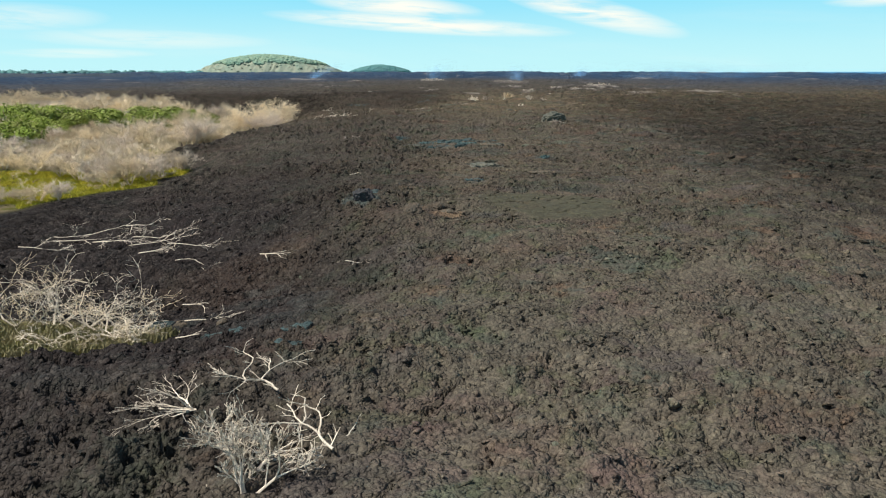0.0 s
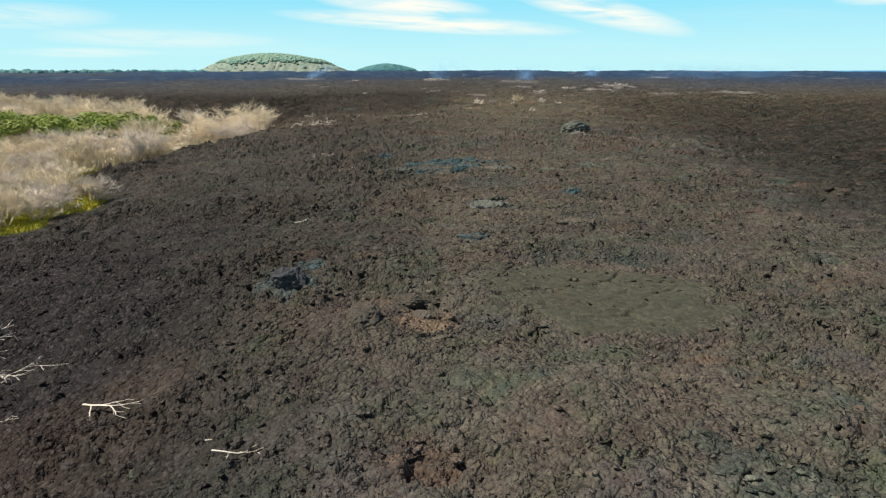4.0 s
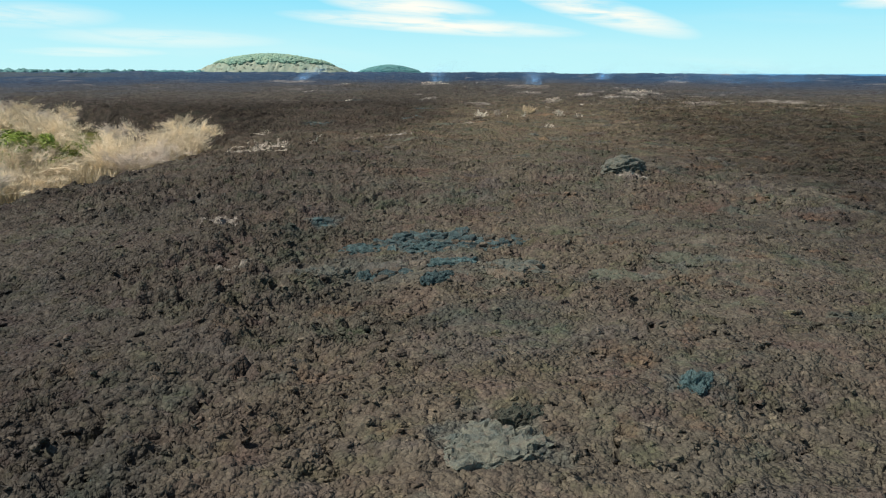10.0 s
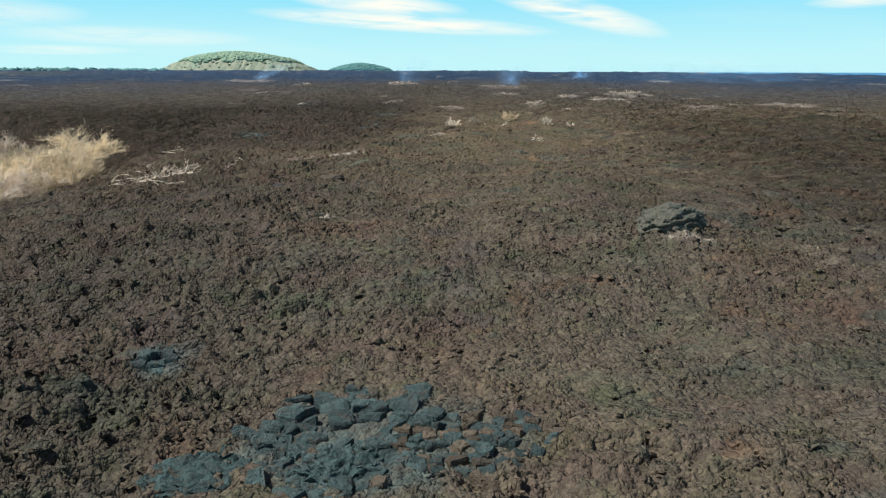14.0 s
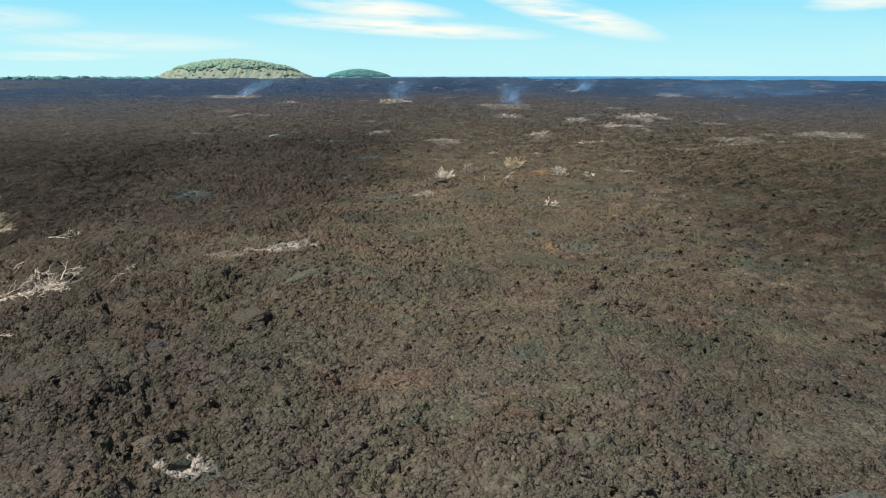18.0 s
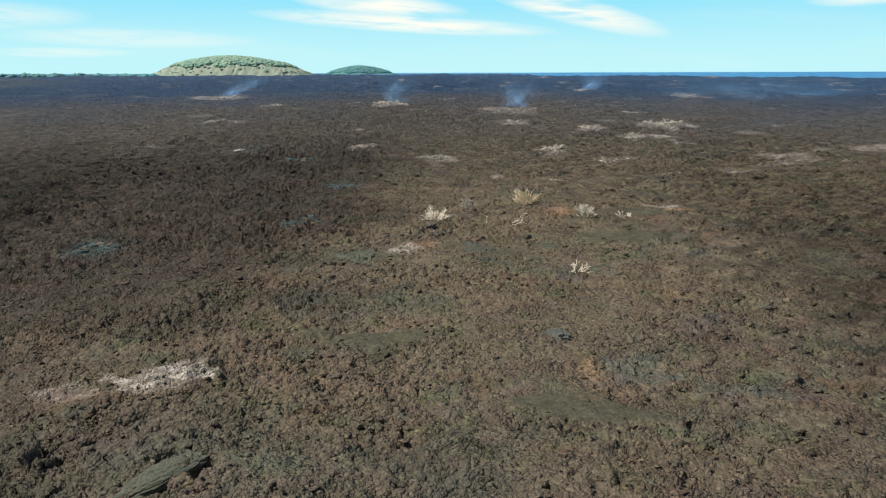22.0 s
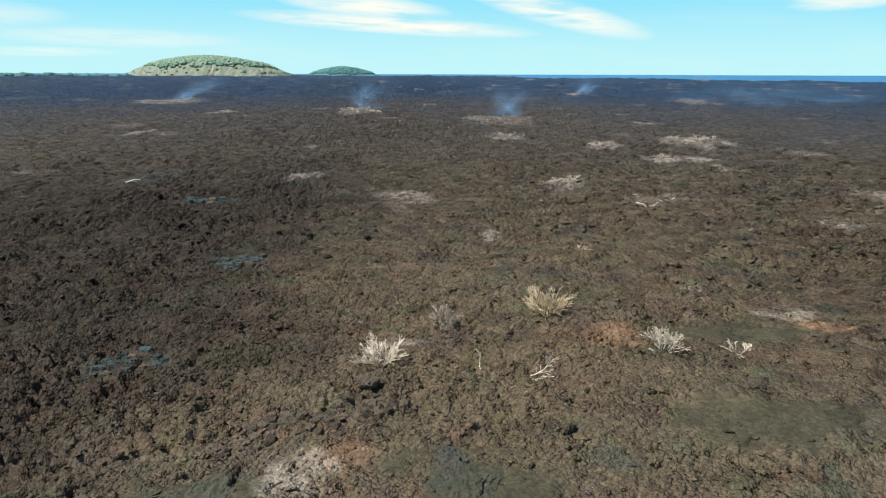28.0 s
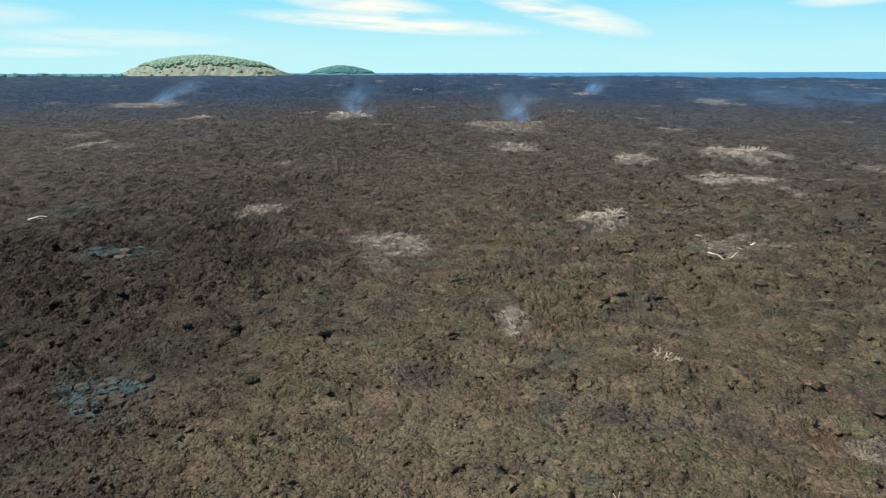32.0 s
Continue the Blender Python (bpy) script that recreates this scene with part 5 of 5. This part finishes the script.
def slab_patch(x, y, rx, ry, count, size, seed, label, brown=0.2, tilt=9, lift=0.05, mat=None):
    """Cracked crust: plates that fit together, some heaved, some missing."""
    rng = random.Random(seed)
    thing = tagged(new("slab_patch"), label, "lava slabs", group="slab patches")
    thing.location = (x, y, land_at(x, y))
    gap = 1.15 * size
    nx, ny = int(rx / gap) + 2, int(ry / gap) + 2
    seeds = [(i * gap + rng.uniform(-0.42, 0.42) * gap + (0.5 * gap if j % 2 else 0), j * gap + rng.uniform(-0.42, 0.42) * gap) for i in range(-nx, nx + 1) for j in range(-ny, ny + 1)]
    for k, (sx, sy) in enumerate(seeds):
        q = math.hypot(sx / rx, sy / ry)
        if q > 1.0 + rng.uniform(-0.25, 0.1) or rng.random() < 0.05 + 0.4 * brown * q:
            continue
        poly = cell(seeds, k)
        if len(poly) < 3:
            continue
        # broken edges: each side gets a jog
        ring = []
        for (ax, ay), (bx, by) in zip(poly, poly[1:] + poly[:1]):
            ring.append((ax, ay))
            if math.hypot(bx - ax, by - ay) > 0.3 * size:
                ring.append(((ax + bx) / 2 + rng.uniform(-0.09, 0.09) * size, (ay + by) / 2 + rng.uniform(-0.09, 0.09) * size))
        base = float(np.mean(land(np.array([x + sx, x + sx + 0.3 * size, x + sx - 0.3 * size]), np.array([y + sy, y + sy - 0.3 * size, y + sy + 0.3 * size]), True)))
        tx, ty = math.tan(radians(rng.gauss(0, tilt))), math.tan(radians(rng.gauss(0, tilt)))
        up = base - thing.location.z + 0.05 + lift * rng.uniform(-0.6, 0.8) + (0.10 * size if rng.random() < 0.12 else 0)
        bm = bmesh.new()
        shape = lambda f, z: [bm.verts.new((sx + (px - sx) * f, sy + (py - sy) * f, up + z + tx * (px - sx) * f + ty * (py - sy) * f + rng.uniform(-0.08, 0.08) * size * (z > -0.1))) for px, py in ring]
        rings = [shape(0.5, 0.05 * size), shape(0.86, 0.0), shape(0.95, -0.05), shape(0.97, -0.35)]
        mid = bm.verts.new((sx, sy, up + 0.05 * size))
        n = len(ring)
        for i in range(n):
            j = (i + 1) % n
            bm.faces.new((mid, rings[0][i], rings[0][j]))
            for a, b in zip(rings, rings[1:]):
                bm.faces.new((a[i], b[i], b[j], a[j]))
        part("slab", bm, M_SLAB_BROWN if rng.random() < brown else mat or M_SLAB, thing)
    return thing


BLUE = "blue-grey glazed slabs of broken lava crust"
PATCHES = [(0.9, 77.2, 1.6, 0.9, 7, 0.5, 0.05), (0.8, 74.5, 1.9, 1.3, 14, 0.30, 0.12), (3.2, 75.6, 1.9, 1.8, 14, 0.26, 0.40), (-0.5, 75.6, 1.0, 0.9, 6, 0.32, 0.1), (4.2, 70.9, 0.9, 0.8, 8, 0.3, 0.4),
           (-0.3, 69.9, 0.8, 0.6, 6, 0.42, 0.3), (-4.4, 79.9, 0.6, 0.6, 5, 0.26, 0.0)]
for k, (x, y, rx, ry, n, s, b) in enumerate(PATCHES):
    slab_patch(x, y, rx, ry, n, s, 720 + k, BLUE, b, 10)
PATCHES = [(2.3, 49.5, 0.6, 0.6, 5, 0.3, 0.2), (-3.2, 44.6, 0.7, 0.6, 6, 0.3, 0.2),
           (-5.2, 148.2, 1.5, 0.9, 9, 0.32, 0.3), (-11.0, 180, 1.8, 1.4, 9, 0.45, 0.25), (-16.5, 142, 1.3, 1.2, 7, 0.4, 0.1), (-4.2, 161, 1.3, 1.4, 8, 0.34, 0.35)]
for k, (x, y, rx, ry, n, s, b) in enumerate(PATCHES):
    slab_patch(x, y, rx, ry, n, s, 740 + k, BLUE, b, 3, 0.04)
for k, (x, y, rx, ry, s) in enumerate([(-3.9, 25.2, 0.7, 0.3, 0.5), (-3.6, 23.1, 0.6, 0.3, 0.42), (-6.2, 25.7, 0.6, 0.3, 0.4), (-9.3, 28.9, 1.4, 0.35, 0.5)]):
    slab_patch(x, y, rx, ry, 4, s, 780 + k, BLUE, 0.05, 3, 0.02)
for k, (x, y, rx, ry, n, s) in enumerate([(1.6, 143.2, 1.6, 0.9, 6, 0.3), (3.6, 144.6, 1.6, 0.9, 6, 0.28)]):
    slab_patch(x, y, rx, ry, n, s, 770 + k, "brown broken lava blocks lying close together", 1.0, 7, 0.05, M_SLAB_BROWN)


def boulder(seed, size, mat, label, flat=0.6, folds=0.0):
    rng = random.Random(seed)
    bm = bmesh.new()
    bmesh.ops.create_icosphere(bm, subdivisions=5 if folds else 4, radius=1.0)
    off = Vector((rng.uniform(0, 50), rng.uniform(0, 50), rng.uniform(0, 50)))
    for v in bm.verts:
        c = v.co.copy()
        k = 1 + 0.34 * noise.noise(c * 1.3 + off) + 0.26 * abs(noise.noise(c * 3.1 + off)) - 0.22 * abs(noise.noise(c * 6 + off)) - 0.12 * abs(noise.noise(c * 13 + off))
        if folds:
            # ropes that sag across the face
            k = 1 + 0.25 * noise.noise(c * 1.2 + off) + 0.10 * noise.noise(c * 4 + off) - 0.10 * abs(noise.noise(c * 9 + off))
            k += folds * abs(math.sin(11 * (c.z + 0.25 * c.x * c.x + 0.35 * noise.noise(c * 2.2 + off)))) + 0.03 * noise.noise(c * 22 + off)
        v.co = Vector((c.x * size[0], c.y * size[1], c.z * size[2] * flat)) * k
        if folds and flat == 1.0:                  # broken, uneven top and a ragged rim
            v.co.z += size[2] * (0.7 * noise.noise(c * 4 + off) + 0.6 * abs(noise.noise(c * 9 + off)) - 0.3)
            rim = 1 + 0.30 * noise.noise(Vector((c.x, c.y, 0)) * 3 + off)
            v.co.x, v.co.y = v.co.x * rim, v.co.y * rim
    me = bpy.data.meshes.new("lava_boulder")
    bm.to_mesh(me)
    bm.free()
    return tagged(ob_of("lava_boulder", me, mat), label, "boulder")


# low blisters of glazed crust with ropes and cracks
for k, (x, y, rx, ry, h, mat, words) in enumerate([(-1.73, 74.1, 0.98, 0.80, 0.26, M_GLAZE, "blue-green"), (1.87, 71.1, 0.95, 0.50, 0.22, M_GLAZE, "blue-green"), (0.9, 74.3, 0.75, 0.6, 0.24, M_GLAZE, "blue-green"), (1.5, 68.7, 0.72, 0.5, 0.24, M_GLAZE, "blue-green"),
                                                   (4.1, 70.9, 1.35, 1.2, 0.34, M_FOLD, "grey-green"), (-0.9, 69.8, 0.7, 0.55, 0.26, M_GLAZE, "blue-green"), (-2.5, 69.8, 0.7, 0.9, 0.30, M_FOLD, "grey-green"), (3.7, 68.9, 0.9, 0.6, 0.22, M_SLAB_BROWN, "brown"),
                                                   (10.3, 71.9, 1.1, 1.0, 0.3, M_SLAB_OLIVE, "grey-olive"), (7.5, 69.6, 1.0, 0.8, 0.26, M_SLAB_OLIVE, "grey-olive"), (6.7, 52.0, 0.8, 0.6, 0.24, M_SLAB_BROWN, "brown"), (6.6, 53.3, 0.6, 0.3, 0.2, M_FOLD, "grey-green"),
                                                   (3.0, 57.4, 1.1, 0.9, 0.3, M_FOLD, "grey-green"), (3.6, 58.6, 0.7, 0.4, 0.22, M_SLAB_OLIVE, "grey-olive"), (7.6, 60.1, 0.6, 0.42, 0.26, M_GLAZE, "blue-green"), (-0.4, 139.0, 1.7, 1.15, 0.24, M_SLAB_OLIVE, "smooth grey-olive"), (6.2, 140.0, 1.4, 0.95, 0.22, M_SLAB_OLIVE, "grey-olive"),
                                                   (5.9, 141.3, 0.8, 0.5, 0.22, M_FOLD, "grey-green"), (8.8, 126.2, 0.7, 0.5, 0.2, M_FOLD, "grey-green")]):
    put(boulder(830 + k, (0.9 * rx, 0.9 * ry, 0.62 * h), mat, f"low {words} blister of ropy lava crust", 1.0, 0.10), x, y, 17 * k, 1, -0.02)
put(boulder(801, (0.52, 0.44, 0.56), M_ROCK_DARK, "dark blue-grey lava boulder with a black shaded side", 0.75), -3.55, 41.9, 0, 1, 0.05)
put(boulder(802, (0.42, 0.62, 0.4), M_SLAB_BROWN, "brown lava slab with a pointed top"), -0.85, 38.7, 0, 1, 0.0, (18, 0))
put(boulder(803, (0.42, 0.34, 0.34), M_SLAB_BROWN, "rounded brown lava block beside a dark hole"), 0.3, 40.9, 0, 1, 0.02)
put(boulder(810, (0.34, 0.3, 0.3), M_SLAB_BROWN, "small ochre lava block in a hollow"), 0.75, 39.6, 60, 1, 0.0)
put(boulder(804, (1.2, 1.05, 1.45), M_FOLD, "grey-green lava mound with ropy folded crust", 0.55, 0.13), 11.8, 92.6, 20, 1.05, -0.1)
put(boulder(805, (1.05, 0.42, 0.34), M_SLAB_OLIVE, "tilted grey-green lava slab over a dark undercut edge", 0.7, 0.08), -2.75, 113.9, 50, 1.15, -0.04, (-8, -5))
put(boulder(806, (0.62, 0.95, 0.32), M_SLAB_BROWN, "smooth brown hump of lava crust"), -4.05, 108.3, 10, 1.25, 0.03)
put(boulder(807, (0.38, 0.3, 0.34), M_SLAB_BROWN, "squarish brown lava block"), 3.4, 145.9, 10, 1, 0.08)
put(boulder(808, (0.5, 0.26, 0.26), M_SLAB_BROWN, "flat-topped pale brown lava block"), 2.3, 144.0, 10, 1, 0.08)
put(boulder(809, (0.36, 0.3, 0.3), M_SLAB_BROWN, "small brown lava block among rubble"), 15.8, 145.6, 10, 1, 0.06)
put(boulder(811, (0.4, 0.34, 0.3), M_ROCK_DARK, "dark lava block standing on brown rubble"), -6.4, 104.8, 10, 1, 0.05)
put(boulder(812, (0.5, 0.34, 0.36), M_SLAB_BROWN, "rough lava block at the lip of a collapsed pit"), -3.3, 99.0, 40, 1, 0.08)
put(boulder(813, (0.42, 0.36, 0.3), M_SLAB_BROWN, "rough lava block beside a collapsed pit"), -4.1, 97.4, 70, 1, 0.08)


# ---------------------------------------------------------------- steam over the vents
def steam(x, y, width, height, drift, seed, label):
    rng = np.random.default_rng(seed)
    thing = tagged(new("steam_plume"), label, "steam", group="steam vents")
    thing.location = (x, y, land_at(x, y))
    for k in range(4):
        nu, nv = 22, 22
        u, v = np.meshgrid(np.linspace(-1, 1, nu), np.linspace(0, 1, nv))
        a = rng.uniform(-0.6, 0.6) * (1 if width < 40 else 0.1)
        half = width * (0.22 + 0.78 * v ** 0.8) * rng.uniform(0.4, 0.7)
        mid = drift * v ** 1.3 * rng.uniform(0.6, 1.2) + rng.uniform(-0.2, 0.2) * width
        depth = (0.12 if width < 40 else 0.01) * width * np.sin(3 * u + 4 * v + k) + rng.uniform(-0.2, 0.2) * width
        px = mid + half * u * math.cos(a) + 0.1 * width * np.sin(5 * v + k)
        py = depth + half * u * math.sin(a)
        pz = height * v * rng.uniform(0.6, 1.1) - 0.15 * height * v * u
        verts = np.stack([px.ravel(), py.ravel(), pz.ravel()], -1)
        idx = np.arange(nu * nv).reshape(nv, nu)
        quads = np.stack([idx[:-1, :-1].ravel(), idx[:-1, 1:].ravel(), idx[1:, 1:].ravel(), idx[1:, :-1].ravel()], -1)
        me = mesh_of("wisp", verts, quads, False)
        fade = ((1 - u ** 2) ** 2 * (1 - v) ** 1.3 * np.clip(v * 8 + 0.2, 0, 1)).ravel()
        me.attributes.new("fade", "FLOAT", "POINT").data.foreach_set("value", fade.astype(np.float32))
        ob_of("wisp", me, M_STEAM, thing)
    return thing


steam(-7.5, 282, 12, 6.5, 6.0, 1, "thin bluish steam drifting from a pale vent")
steam(18, 263, 12, 6.0, 5.0, 2, "faint bluish steam rising from a pale vent")
steam(-61, 336, 10, 7.5, 15.0, 3, "thin white steam drifting from a far vent")
steam(60, 415, 14, 8.0, 8.0, 4, "faint steam over a far pale vent")
steam(90, 330, 80, 9.0, 12.0, 5, "broad thin haze of steam over the far lava")


# ---------------------------------------------------------------- single blocks of the flow, nearest the flight line
def block_mesh(seed):
    rng = random.Random(seed)
    v, f = hull(rng, rng.choice((12, 14, 16)), rng.uniform(0.55, 0.85))
    me = bpy.data.meshes.new("lava_block")
    me.from_pydata(v.tolist(), [], f.tolist())
    return me


blocks = []
for k in range(12):
    me = block_mesh(900 + k)
    me.materials.append((M_SLAB_BROWN, M_SLAB_OLIVE, M_SLAB_BROWN)[k % 3])
    blocks.append(me)
r = random.Random(77)
made = 0
while made < 300:
    x, y = r.uniform(-7, 13), r.uniform(14, 160)
    if float(patches(np.array([x]), np.array([y]), SMOOTH, 0.8)[0]) > 0.2 or float(hollow_distance(np.array([x]), np.array([y]))[1][0]) < 0.3:
        continue
    s = 0.12 + 0.17 * r.random() ** 2.5
    ob = new("lava_block", blocks[r.randrange(12)])
    ob.parent = ground
    ob.matrix_basis = pose(x, y, land_at(x, y) - 0.25 * s, r.uniform(-25, 25), r.uniform(-25, 25), r.uniform(0, 360)) @ Matrix.Diagonal((s * r.uniform(0.8, 1.5), s, s * r.uniform(0.6, 1), 1))
    made += 1
